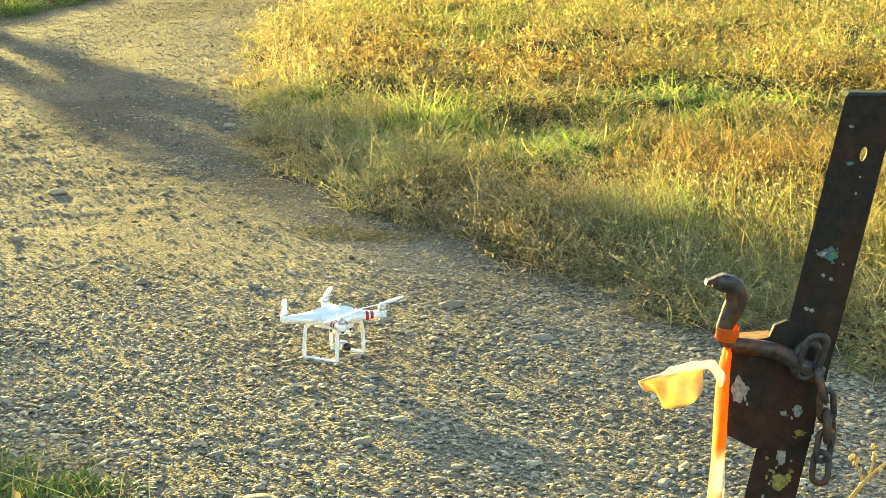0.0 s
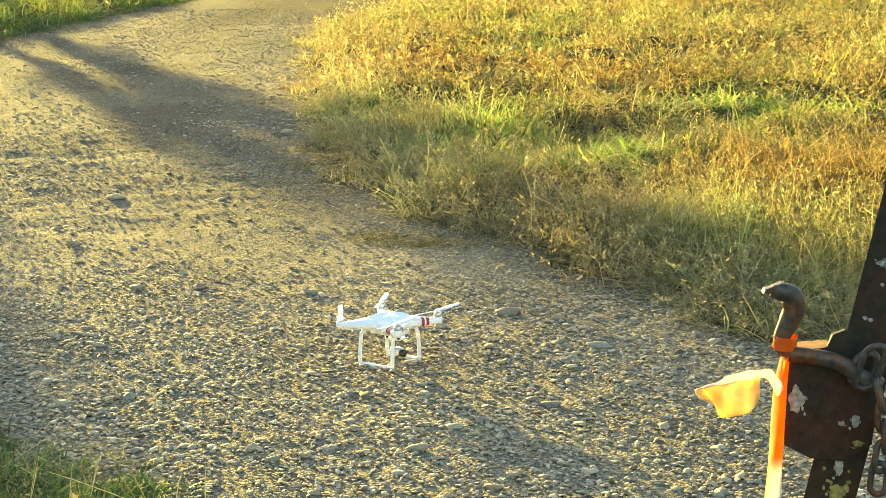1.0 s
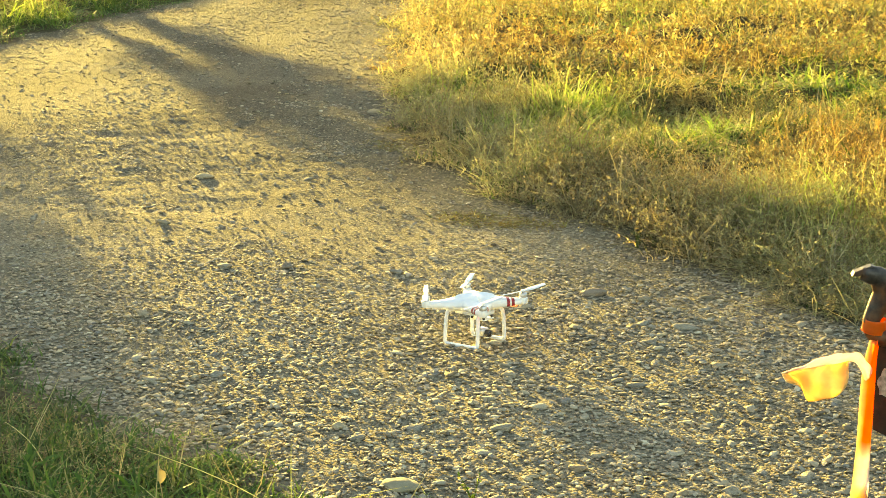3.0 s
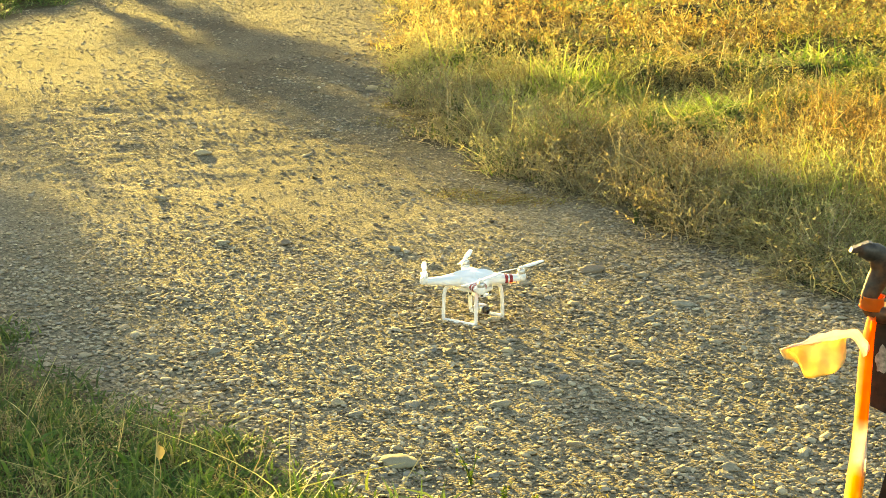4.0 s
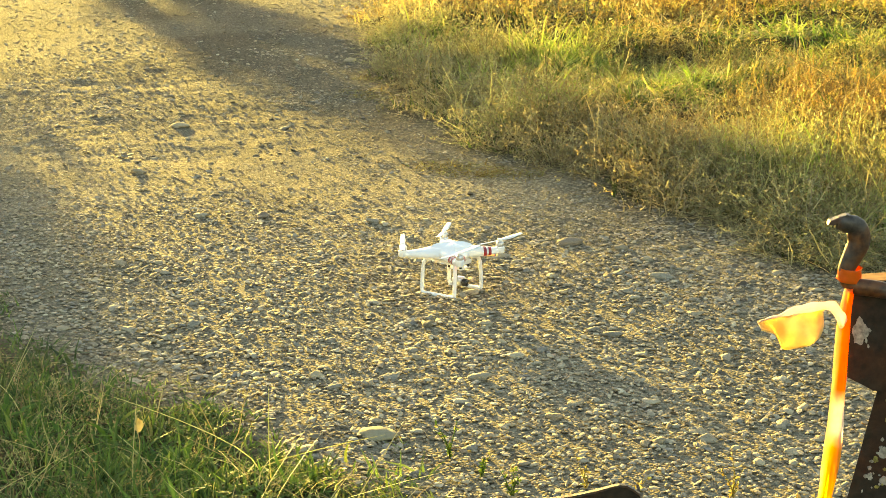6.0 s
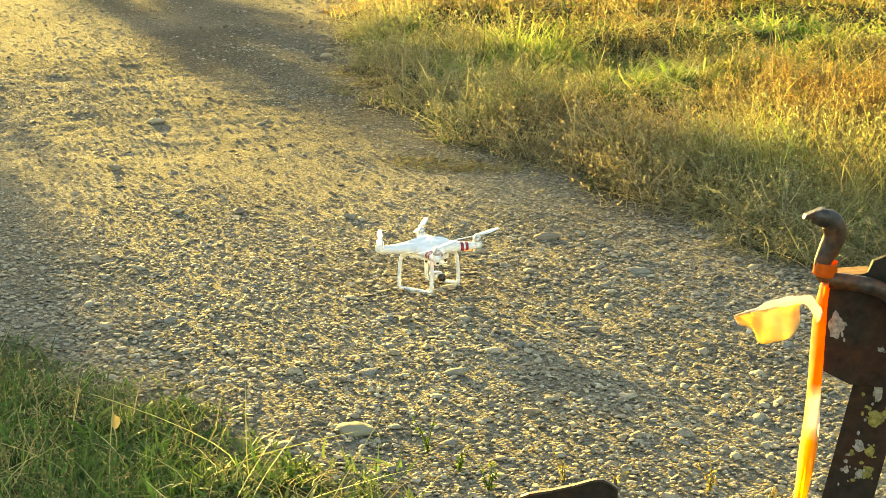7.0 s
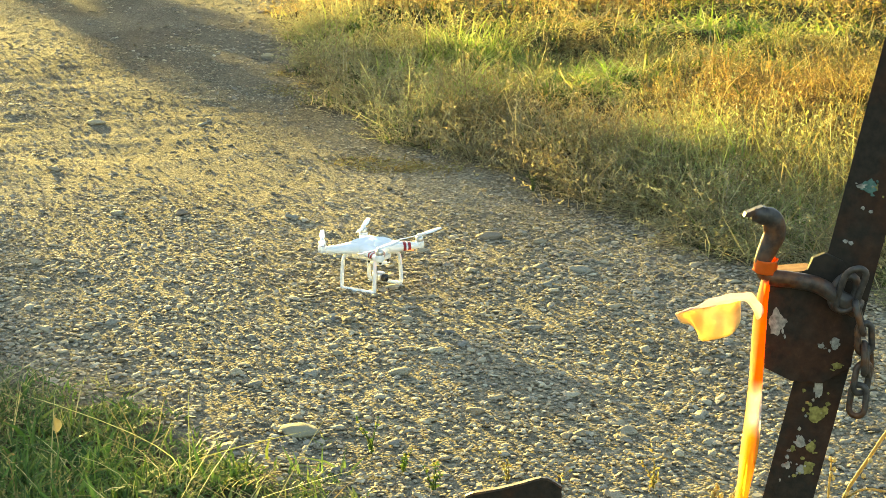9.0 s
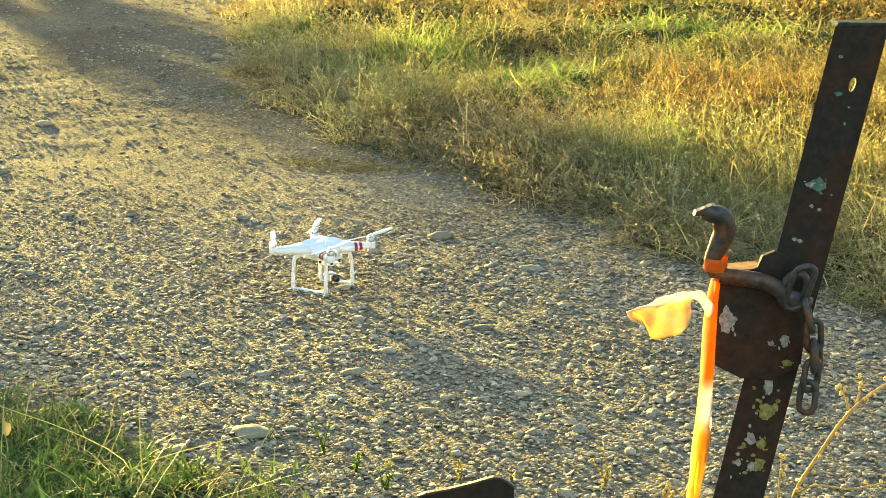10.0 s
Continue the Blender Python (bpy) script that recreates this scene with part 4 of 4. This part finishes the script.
    # hook: a bar across the plate that turns up and ends in a lip
    line = smooth_line([(0.540, PY - 0.034, 0.920), (0.513, PY - 0.036, 0.936), (0.480, PY - 0.032, 0.955), (0.440, PY - 0.028, 0.962), (0.411, PY - 0.024, 0.966),
                        (0.402, PY - 0.022, 0.985), (0.410, PY - 0.021, 1.008), (0.418, PY - 0.02, 1.030), (0.412, PY - 0.022, 1.050), (0.398, PY - 0.026, 1.056), (0.384, PY - 0.030, 1.058)], 5)
    n = len(line)
    rad = [0.0125 + 0.0042 * max(0.0, math.sin(math.pi * (i / n - 0.52) / 0.42)) for i in range(n)]
    for k in range(1, 7):
        rad[-k] = 0.0085 + 0.0011 * k
    bm = tube(line, rad, 14, flat=0.85)
    part("hook", bm, MAT_IRON, p, "worn dark iron hook bent upward")
    bm = slab([(0.371, 1.055), (0.374, 1.061), (0.397, 1.0705), (0.402, 1.069), (0.399, 1.0635), (0.379, 1.0545)], PY - 0.035, PY - 0.018, bevel=0.0015)
    part("hook_lip", bm, MAT_IRON, p, "flat lip at the tip of the hook", False)
    # eye bolt
    ring = [(0.519 + 0.017 * math.cos(t) + 0.006 * math.sin(t), PY - 0.034, 0.945 + 0.024 * math.sin(t)) for t in (2 * math.pi * k / 20 for k in range(20))]
    part("eye_bolt", tube(ring, 0.0065, 10, True), MAT_IRON, p)
    # flakes of old paint and lichen
    r = random.Random(4)
    marks = [(0.514, 0.862, 0.007, 0.011, 1), (0.494, 0.858, 0.006, 0.004, 0), (0.519, 0.828, 0.009, 0.006, 2), (0.497, 0.790, 0.007, 0.020, 0), (0.494, 0.748, 0.016, 0.015, 3),
             (0.507, 0.754, 0.006, 0.008, 3), (0.474, 0.704, 0.009, 0.010, 0), (0.489, 0.697, 0.009, 0.009, 3), (0.462, 0.694, 0.004, 0.006, 3), (0.456, 0.667, 0.005, 0.006, 0),
             (0.476, 0.661, 0.007, 0.008, 0), (0.486, 0.664, 0.010, 0.011, 3), (0.428, 0.892, 0.014, 0.021, 0), (0.5545, 1.094, 0.013, 0.011, 4),
             (0.541, 1.094, 0.008, 0.004, 0), (0.577, 1.226, 0.006, 0.003, 4), (0.563, 1.092, 0.004, 0.006, 3)]
    for _ in range(26):
        z = r.choice((r.uniform(0.62, 0.72), r.uniform(0.66, 0.79), r.uniform(1.0, 1.28)))
        marks.append((on_post(r.uniform(0.014, 0.066), z), z, r.uniform(0.0012, 0.0035), r.uniform(0.0012, 0.0035), r.choice((0, 0, 3))))
    for x, z, a, b, kind in marks:
        inside = 0.804 + 0.02 < z < 0.95 and x < 0.54
        y = PY - 0.0148 if inside else PY - 0.0012
        mat = (MAT_FLAKE, MAT_FLAKE, MAT_LICHEN, MAT_LICHEN, MAT_TEAL)[kind]
        crumbs = [(x, z, a, b)] if a < 0.0036 else [(x, z, a * 0.8, b * 0.85)] + [(x + a * r.uniform(-1.2, 1.2), z + b * r.uniform(-1.2, 1.2), a * r.uniform(0.1, 0.25), b * r.uniform(0.1, 0.25)) for _ in range(5)]
        for cx, cz, ra, rb in crumbs:
            bm = bmesh.new()
            n, off = 22 if ra > 0.003 else 9, Vector((cx * 90, cz * 90, 3))
            ring = []
            for k in range(n):
                q = 2 * math.pi * k / n
                w = 1 + 0.35 * noise.noise(off + Vector((math.cos(q), math.sin(q), 0)) * 1.3) + 0.35 * noise.noise(off + Vector((math.cos(q), math.sin(q), 0)) * 3.4)
                ring.append((cx + ra * w * math.cos(q), cz + rb * w * math.sin(q)))
            lift = r.uniform(0, 0.0009)
            mid_v = bm.verts.new((cx, y - lift - 0.0006, cz))
            rim_v = [bm.verts.new((px, y - lift - 0.0005 * r.random(), pz)) for px, pz in ring]
            low_v = [bm.verts.new((px, y + 0.002, pz)) for px, pz in ring]
            for k in range(n):
                bm.faces.new((mid_v, rim_v[k], rim_v[(k + 1) % n]))
                bm.faces.new((rim_v[k], low_v[k], low_v[(k + 1) % n], rim_v[(k + 1) % n]))
            part("paint_flake", bm, mat, p, smooth=False)
    return p


build_post()


# ---- chain ----
def link_line(c, long, wide, way, up):
    """The middle line of a link round c."""
    c, way, up = Vector(c), Vector(way).normalized(), Vector(up).normalized()
    out = []
    st = (long - wide) / 2
    for k in range(20):
        t = 2 * math.pi * k / 20
        out.append(c + way * (wide / 2 * math.cos(t)) + up * (wide / 2 * math.sin(t) + (st if math.sin(t) >= 0 else -st)))
    return out


chain = thing("chain", (0, 0, 0), "short heavy rusty steel chain hanging from the post", "chain")
LINKS = [((0.533, PY - 0.048, 0.952), 0.070, 0.030, (1, -0.2, 0.1), (0.22, -0.2, 1)), ((0.547, PY - 0.052, 0.912), 0.050, 0.0225, (0.25, 1, 0), (0.3, 0, -1)),
         ((0.556, PY - 0.052, 0.881), 0.046, 0.0225, (1, 0.25, 0), (0.05, 0, -1)), ((0.557, PY - 0.052, 0.851), 0.046, 0.0225, (0.2, 1, 0), (0.05, 0, -1)),
         ((0.555, PY - 0.052, 0.821), 0.046, 0.0225, (1, 0.3, 0), (-0.1, 0, -1)), ((0.551, PY - 0.054, 0.788), 0.047, 0.0225, (0.94, -0.35, 0), (-0.06, 0, -1)),
         ((0.565, PY - 0.046, 0.846), 0.046, 0.0225, (0.5, 1, 0), (0.08, 0, -1))]
for c, long, wide, way, upward in LINKS:
    part("link", tube(link_line(Vector(c) - Vector((0.008, 0, 0)), long, wide, way, upward), 0.0048, 10, True), MAT_IRON, chain)


# ---- barrier tape ----
def film(name, rows, parent, label, span=1.0, start=0.0, lit_edge=0.0):
    """A strip of film from rows of points across it."""
    k = len(rows[0])
    v = [p for row in rows for p in row]
    f = [(i * k + j, i * k + j + 1, (i + 1) * k + j + 1, (i + 1) * k + j) for i in range(len(rows) - 1) for j in range(k - 1)]
    me = mesh_of(name, np.array(v), np.array(f), MAT_TAPE)
    along = np.repeat(start + span * np.linspace(0, 1, len(rows)), k).astype(np.float32)
    me.attributes.new("along", "FLOAT", "POINT").data.foreach_set("value", along)
    # the left side takes the painted sunlight, fading toward the right
    across = np.tile(np.clip(1.0 - 2.2 * np.linspace(0, 1, k), 0, 1) * lit_edge, len(rows)).astype(np.float32)
    me.attributes.new("across", "FLOAT", "POINT").data.foreach_set("value", across)
    ob = new(name, me)
    ob.parent = parent
    ob["label"] = label
    s = ob.modifiers.new("thickness", "SOLIDIFY")
    s.thickness = 0.0006
    return ob


tape = thing("barrier_tape", (0, 0, 0), "torn orange and white barrier tape tied round the hook", "tape")
rows = []
r = random.Random(12)
for i in range(9):
    t = i / 8
    z = 0.972 + 0.019 * t
    q0 = [(0.405 + 0.003 * t + (0.0165 + 0.0012 * math.sin(5 * a + 7 * t)) * math.cos(a), PY - 0.022 + 0.0165 * math.sin(a), z + 0.0018 * math.cos(a) - 0.004 * math.cos(a + 0.4) * (1 if t < 0.5 else 0.6)) for a in
          (2 * math.pi * k / 20 for k in range(21))]
    rows.append(q0)
film("knot", rows, tape, "bright orange wrap of tape round the hook", 0.1)
# the hanging streamer
rows = []
mid = smooth_line([(a, PY - 0.03, b) for a, b in [(0.4065, 0.963), (0.402, 0.93), (0.4005, 0.896), (0.399, 0.841), (0.3975, 0.79), (0.396, 0.74), (0.392, 0.69), (0.389, 0.66),
                                                  (0.381, 0.60), (0.373, 0.54), (0.368, 0.47), (0.364, 0.40), (0.366, 0.34)]], 5)
for i, c in enumerate(mid):
    t = i / (len(mid) - 1)
    w = 0.0075 + 0.004 * min(1, t * 4) + 0.0012 * math.sin(t * 17)
    tw = 0.35 * math.sin(t * 9 + 0.5)
    row = []
    for j in range(7):
        q = j / 6 * 2 - 1
        fold = 0.010 * (1 - abs(q)) * math.cos(t * 6) + 0.0025 * math.sin(q * 5 + t * 20)
        row.append((c.x + w * q * math.cos(tw), c.y + w * q * math.sin(tw) - fold, c.z))
    rows.append(row)
film("streamer", rows, tape, "long hanging strip, orange and white by turns, its sunlit edge painted in", 1.0, 0.0, 1.0)
# the loose end blown aside: a twisted neck that rolls along the top of a hanging panel
FY = 2.405
upper = smooth_line([(0.371, FY, 0.938), (0.351, FY, 0.935), (0.334, FY, 0.9315), (0.314, FY, 0.926), (0.294, FY, 0.920), (0.278, FY, 0.9155)], 5)
lower = smooth_line([(0.371, FY, 0.930), (0.364, FY, 0.907), (0.344, FY, 0.8865), (0.3195, FY, 0.8725), (0.304, FY, 0.893), (0.278, FY, 0.912)], 5)
rows = []
for i, (a, c) in enumerate(zip(upper, lower)):
    t = i / (len(upper) - 1)
    row = []
    for j in range(10):
        q = j / 9
        p = a.lerp(c, q)
        row.append((p.x + 0.0012 * math.sin(9 * t + 5 * q), p.y + 0.015 * math.sin(8 * t + 2.5 * q) * (0.3 + q) - 0.012 * q + 0.003 * math.sin(21 * t - 4 * q), p.z + 0.0012 * math.sin(17 * t)))
    rows.append(row)
film("flag", rows, tape, "loose torn end, backlight painted into its yellow film", 0.22, 0.76)
rows = []
line = smooth_line([(0.400, FY + 0.004, 0.912), (0.392, FY - 0.006, 0.926), (0.379, FY - 0.010, 0.942), (0.357, FY - 0.008, 0.941), (0.336, FY - 0.006, 0.936), (0.314, FY - 0.004, 0.928), (0.294, FY - 0.003, 0.922), (0.279, FY, 0.916)], 6)
for i, c in enumerate(line):
    t = i / (len(line) - 1)
    w = (0.0085 if t < 0.35 else 0.0085 - 0.012 * (t - 0.35)) + 0.0018 * math.sin(13 * t) + 0.001 * math.sin(31 * t)
    d = Vector((0.75 * max(0.0, 0.35 - t) * 2, 0, 1)).normalized()
    row = []
    for j in range(7):
        q = j / 6 * 2 - 1
        row.append((c.x + d.x * w * q, c.y - 0.006 * (1 - q * q) + 0.0015 * math.sin(6 * q + 9 * t), c.z + d.z * w * q))
    rows.append(row)
film("twisted_neck", rows, tape, "pale pinkish twist of tape above the panel", 0.085, 0.345)

# ---- dark iron stub in the gravel ----
stub_y = 3.6
stub = thing("iron_stub", (0, 0, 0), "dark cut end of an iron plate standing in the gravel", "iron plate")
top_line = [(a, b - 0.013) for a, b in [(-0.040, 0.158), (-0.021, 0.166), (0.028, 0.175), (0.075, 0.187), (0.110, 0.198), (0.128, 0.203), (0.144, 0.202), (0.160, 0.193), (0.1745, 0.182)]]
bm = slab(top_line + [(0.176, -0.06), (-0.036, -0.06)], stub_y, stub_y + 0.014, bevel=0.002)
part("plate", bm, MAT_RUST, stub, smooth=False)
bm = bmesh.new()
for a, b in zip(top_line, top_line[1:]):
    slab([(a[0], a[1] + 0.001), (b[0], b[1] + 0.001), (b[0], b[1] + 0.006), (a[0], a[1] + 0.006)], stub_y - 0.003, stub_y + 0.010, bm=bm)
part("rim", bm, MAT_IRON, stub, "worn folded rim along the top", False)
bm = slab([(0.168, -0.06), (0.176, -0.06), (0.1755, 0.168), (0.1675, 0.172)], stub_y + 0.0145, stub_y + 0.07)
part("side_flange", bm, MAT_RUST, stub, smooth=False)


# ---- single plants ----
def leafy(name, x, y, height, stems, leaf, mat, seed, label, category, group=""):
    r = random.Random(seed)
    t = thing(name, (x, y, gz(x, y) - 0.01), label, category, group)
    for _ in range(stems):
        v, f = [], []
        q = r.uniform(0, 6.283)
        ln = r.uniform(0.1, 0.6)
        h = height * r.uniform(0.6, 1.05)
        pts = [Vector((math.cos(q) * ln * h * k * k + r.uniform(-.004, .004), math.sin(q) * ln * h * k * k + r.uniform(-.004, .004), h * k)) for k in (0, 0.33, 0.66, 1)]
        stem = part("stem", tube(pts, [0.0022, 0.0018, 0.0014, 0.0006], 5), mat, t)
        for _ in range(16):
            k = r.randint(1, 3)
            p = pts[k - 1].lerp(pts[k], r.random())
            d = Vector((r.gauss(0, 1), r.gauss(0, 1), r.gauss(0.4, 0.6))).normalized()
            s = d.orthogonal().normalized()
            z = leaf * r.uniform(0.6, 1.3)
            b = len(v)
            v += [p, p + d * z * 0.5 + s * z * 0.28, p + d * z, p + d * z * 0.5 - s * z * 0.28]
            f += [(b, b + 1, b + 2), (b, b + 2, b + 3)]
        ob = new("leaves", mesh_of("leaves", np.array([w[:] for w in v]), np.array(f), mat, False))
        ob.parent = stem
        ob["kind"] = "stuff"
    return t


for k, (x, y, h, st, mat, lab) in enumerate([(-0.29, 4.26, 0.12, 3, MAT_LUSH, "thin green weed sprouting in the gravel"), (0.42, 4.02, 0.14, 4, MAT_WEED, "small reddish-brown dry weed in the gravel"),
                                              (0.06, 4.05, 0.09, 3, MAT_WEED, "small dry weed beside the iron plate"), (0.17, 3.93, 0.10, 4, MAT_WEED, "small orange-brown weed beside the iron plate"),
                                              (0.30, 3.80, 0.06, 4, MAT_LUSH, "low green weed in the gravel"), (-0.12, 3.98, 0.10, 4, MAT_LUSH, "thin green weed sprouting in the gravel"),
                                              (0.60, 3.86, 0.11, 3, MAT_WEED, "small dry weed in the gravel"), (0.86, 4.35, 0.05, 7, MAT_GREEN, "low green tuft in the gravel"),
                                              (-0.20, 4.12, 0.08, 3, MAT_LUSH, "thin green weed sprouting in the gravel")]):
    leafy("small_weed", x, y, h, st, 0.011, mat, 200 + k, lab, "weed", "weeds in the gravel")

# flat creeping grass on the track
for k, (x, y, sc) in enumerate([(-0.45, 8.2, 1.0), (-0.62, 8.3, 0.8), (-0.26, 8.12, 0.8), (-1.25, 10.7, 0.9), (-1.12, 10.5, 0.7), (-1.3, 11.3, 0.6)]):
    sv, sf = tuft(260 + k, 170, 0.14, 0.04, 0.12, 1.6, 4.0, 0.003, 0.0055, 3)
    ob = new("grass_tuft", mesh_of("grass_tuft", sv * np.array((1.5 * sc, 1.2 * sc, 1.0)), sf, MAT_WEED, False))
    ob.location = (x, y, gz(x, y) + 0.016)
    tagged(ob, "flat dry creeping grass tuft on the gravel", "grass tuft", "tufts on the track")

# the tall dry stalk beside the post
stalk = thing("dry_stalk", (0, 0, 0), "tall yellow dry weed stalk with side shoots beside the post", "weed")
SY = 2.62
main = smooth_line([(0.50, SY, gz(0.5, SY) - 0.02), (0.535, SY, 0.25), (0.562, SY, 0.46), (0.581, SY, 0.548), (0.613, SY - 0.01, 0.616), (0.655, SY - 0.01, 0.684), (0.713, SY, 0.731), (0.79, SY, 0.765)], 4)
part("stem", tube(main, [0.0030] * (len(main) - 8) + [0.0028 - 0.00022 * k for k in range(8)], 7), MAT_STRAW, stalk)
shoots = [[(0.578, SY, 0.54), (0.607, SY - 0.02, 0.570), (0.661, SY - 0.03, 0.568), (0.722, SY - 0.03, 0.580), (0.78, SY - 0.03, 0.60)], [(0.660, SY, 0.690), (0.657, SY, 0.705), (0.643, SY, 0.731)],
          [(0.553, SY, 0.44), (0.556, SY, 0.57), (0.558, SY, 0.615)], [(0.672, SY, 0.70), (0.678, SY, 0.725), (0.680, SY, 0.741)]]
r = random.Random(9)
for line in shoots:
    pts = smooth_line(line, 4)
    shoot = part("shoot", tube(pts, [0.0022 - 0.0012 * i / len(pts) for i in range(len(pts))], 6), MAT_STRAW, stalk)
    for k in range(5):
        p = pts[-1].lerp(pts[len(pts) // 2], k / 5) + Vector((r.uniform(-.006, .006), r.uniform(-.006, .006), r.uniform(-.003, .008)))
        bm = bmesh.new()
        bmesh.ops.create_icosphere(bm, subdivisions=1, radius=0.0034, matrix=Matrix.Translation(p) @ Matrix.Diagonal((1, 1, 1.5, 1)))
        part("seed_pod", bm, MAT_STRAW, shoot)
for k in range(9):
    p = main[12 + 2 * (k % 8)] + Vector((r.uniform(-.012, .012), r.uniform(-.01, .01), r.uniform(-.004, .016)))
    bm = bmesh.new()
    bmesh.ops.create_icosphere(bm, subdivisions=1, radius=0.0036, matrix=Matrix.Translation(p) @ Matrix.Diagonal((1.2, 1, 1.4, 1)))
    part("bud", bm, MAT_STRAW, stalk)
for k, (x, z) in enumerate([(0.366, 0.585), (0.371, 0.572), (0.394, 0.572), (0.386, 0.555)]):
    s2 = thing("dry_stalk", (x, 2.56, gz(x, 2.56) - 0.02), "slender yellow dry grass stalk beside the post", "weed", "stalks beside the post")
    lean = r.uniform(-0.03, 0.03)
    pts = smooth_line([(-lean, 0, 0), (-lean * 0.5, 0.01, z * 0.5), (0, 0, z)], 4)
    part("stem", tube(pts, [0.0026, 0.0025, 0.0024, 0.0023, 0.0022, 0.002, 0.002, 0.0018, 0.0012], 6), MAT_STRAW, s2)
    bm = bmesh.new()
    for i in range(14):
        p = Vector((r.uniform(-.005, .005), r.uniform(-.005, .005), z - 0.004 * i))
        bmesh.ops.create_icosphere(bm, subdivisions=1, radius=0.0034, matrix=Matrix.Translation(p) @ Matrix.Diagonal((1, 1, 1.7, 1)))
    part("seed_head", bm, MAT_STRAW, s2, "plump straw-yellow seed head")

# a dry leaf caught in the verge
lx, ly = -1.085, 4.13
leaf = thing("dry_leaf", (lx, ly, gz(lx, ly) + 0.085), "curled tan dry leaf caught on the verge grass", "leaf")
bm = bmesh.new()
rows = []
for i in range(7):
    t = i / 6
    w = 0.012 * math.sin(math.pi * min(1, 0.08 + t * 0.95)) ** 0.6 * (1 + 0.25 * math.sin(9 * t))
    rows.append([bm.verts.new((w * q, 0.012 * q * q + 0.008 * math.sin(t * 3), 0.040 * t - 0.01 + 0.006 * q * math.sin(5 * t))) for q in (-1, -0.4, 0.4, 1)])
for a, b in zip(rows, rows[1:]):
    for j in range(3):
        bm.faces.new((a[j], a[j + 1], b[j + 1], b[j]))
part("blade", bm, MAT_STRAW, leaf)
part("leaf_stalk", tube([(0, 0, -0.09), (0.004, 0.002, -0.04), (0, 0, -0.008)], 0.0012, 5), MAT_STRAW, leaf)

# ---- single stones: the ones that stand out, then the largest of the near gravel ----
STONE_MESH = [mesh_of("stone", v, f, MAT_STONE) for v, f in (pebble_shape(3, 300, 0.14), pebble_shape(3, 301, 0.18), pebble_shape(2, 302, 0.34), pebble_shape(2, 303, 0.28), pebble_shape(2, 304, 0.38), pebble_shape(2, 305, 0.42))]


def stone(x, y, dx, dy, dz, k, turn_deg, sink=0.3):
    ob = new("stone", STONE_MESH[k])
    ob.parent = ground
    ob.matrix_basis = Matrix.LocRotScale((x, y, gz(x, y) + dz * (0.5 - sink)), Euler((random.gauss(0, 0.1), random.gauss(0, 0.1), radians(turn_deg))), (dx, dy, dz))
    return ob


# x, y and breadth of the stones that stand out
MARKED = [(0.02, 6.73, 0.105), (0.36, 6.19, 0.085), (0.16, 5.47, 0.067), (-0.5, 4.4, 0.10), (0.39, 4.45, 0.056), (-0.24, 6.51, 0.080), (-0.33, 6.0, 0.075), (-2.05, 8.05, 0.083),
          (-1.32, 6.5, 0.045), (-1.94, 15.2, 0.15), (-0.67, 4.81, 0.06), (-1.29, 11.73, 0.11), (-1.54, 12.18, 0.11), (-2.16, 9.46, 0.12), (-0.25, 4.92, 0.095), (-0.37, 4.13, 0.058),
          (-0.74, 4.92, 0.066), (-0.1, 4.22, 0.05), (-1.05, 4.8, 0.047), (0.87, 6.17, 0.05), (0.81, 6.52, 0.044), (0.45, 5.87, 0.06), (0.47, 6.68, 0.076), (0.22, 6.63, 0.08),
          (-0.41, 6.73, 0.076), (-1.55, 9.33, 0.08), (-1.55, 7.11, 0.09), (-0.81, 7.12, 0.085), (-1.29, 7.14, 0.085), (-1.65, 5.38, 0.066), (0.89, 7.37, 0.07)]
random.seed(31)
for k, (x, y, b) in enumerate(MARKED):
    b *= 1.0 if k < 5 else 0.78
    ob = stone(x, y, b, b * random.uniform(0.6, 0.8), b * random.uniform(0.34, 0.46), k % 2 if b > 0.075 else 2 + k % 4, random.uniform(-25, 25), 0.28)
    if k == 3:
        ob.material_slots[0].link = "OBJECT"
        ob.material_slots[0].material = MAT_OLIVE
made = 0
while made < 265:
    x, y = random.uniform(-1.7, 1.35), random.uniform(3.75, 6.6)
    if on_gravel(np.array([x]), np.array([y]))[0] < 0.9 or math.hypot(x + 0.4, y - 5.96) < 0.2:
        continue
    b = 0.024 + 0.026 * random.random() ** 3
    stone(x, y, b * random.uniform(1, 1.4), b * random.uniform(0.8, 1.05), b * random.uniform(0.36, 0.52), 2 + made % 4, random.uniform(0, 360), random.uniform(0.3, 0.45))
    made += 1
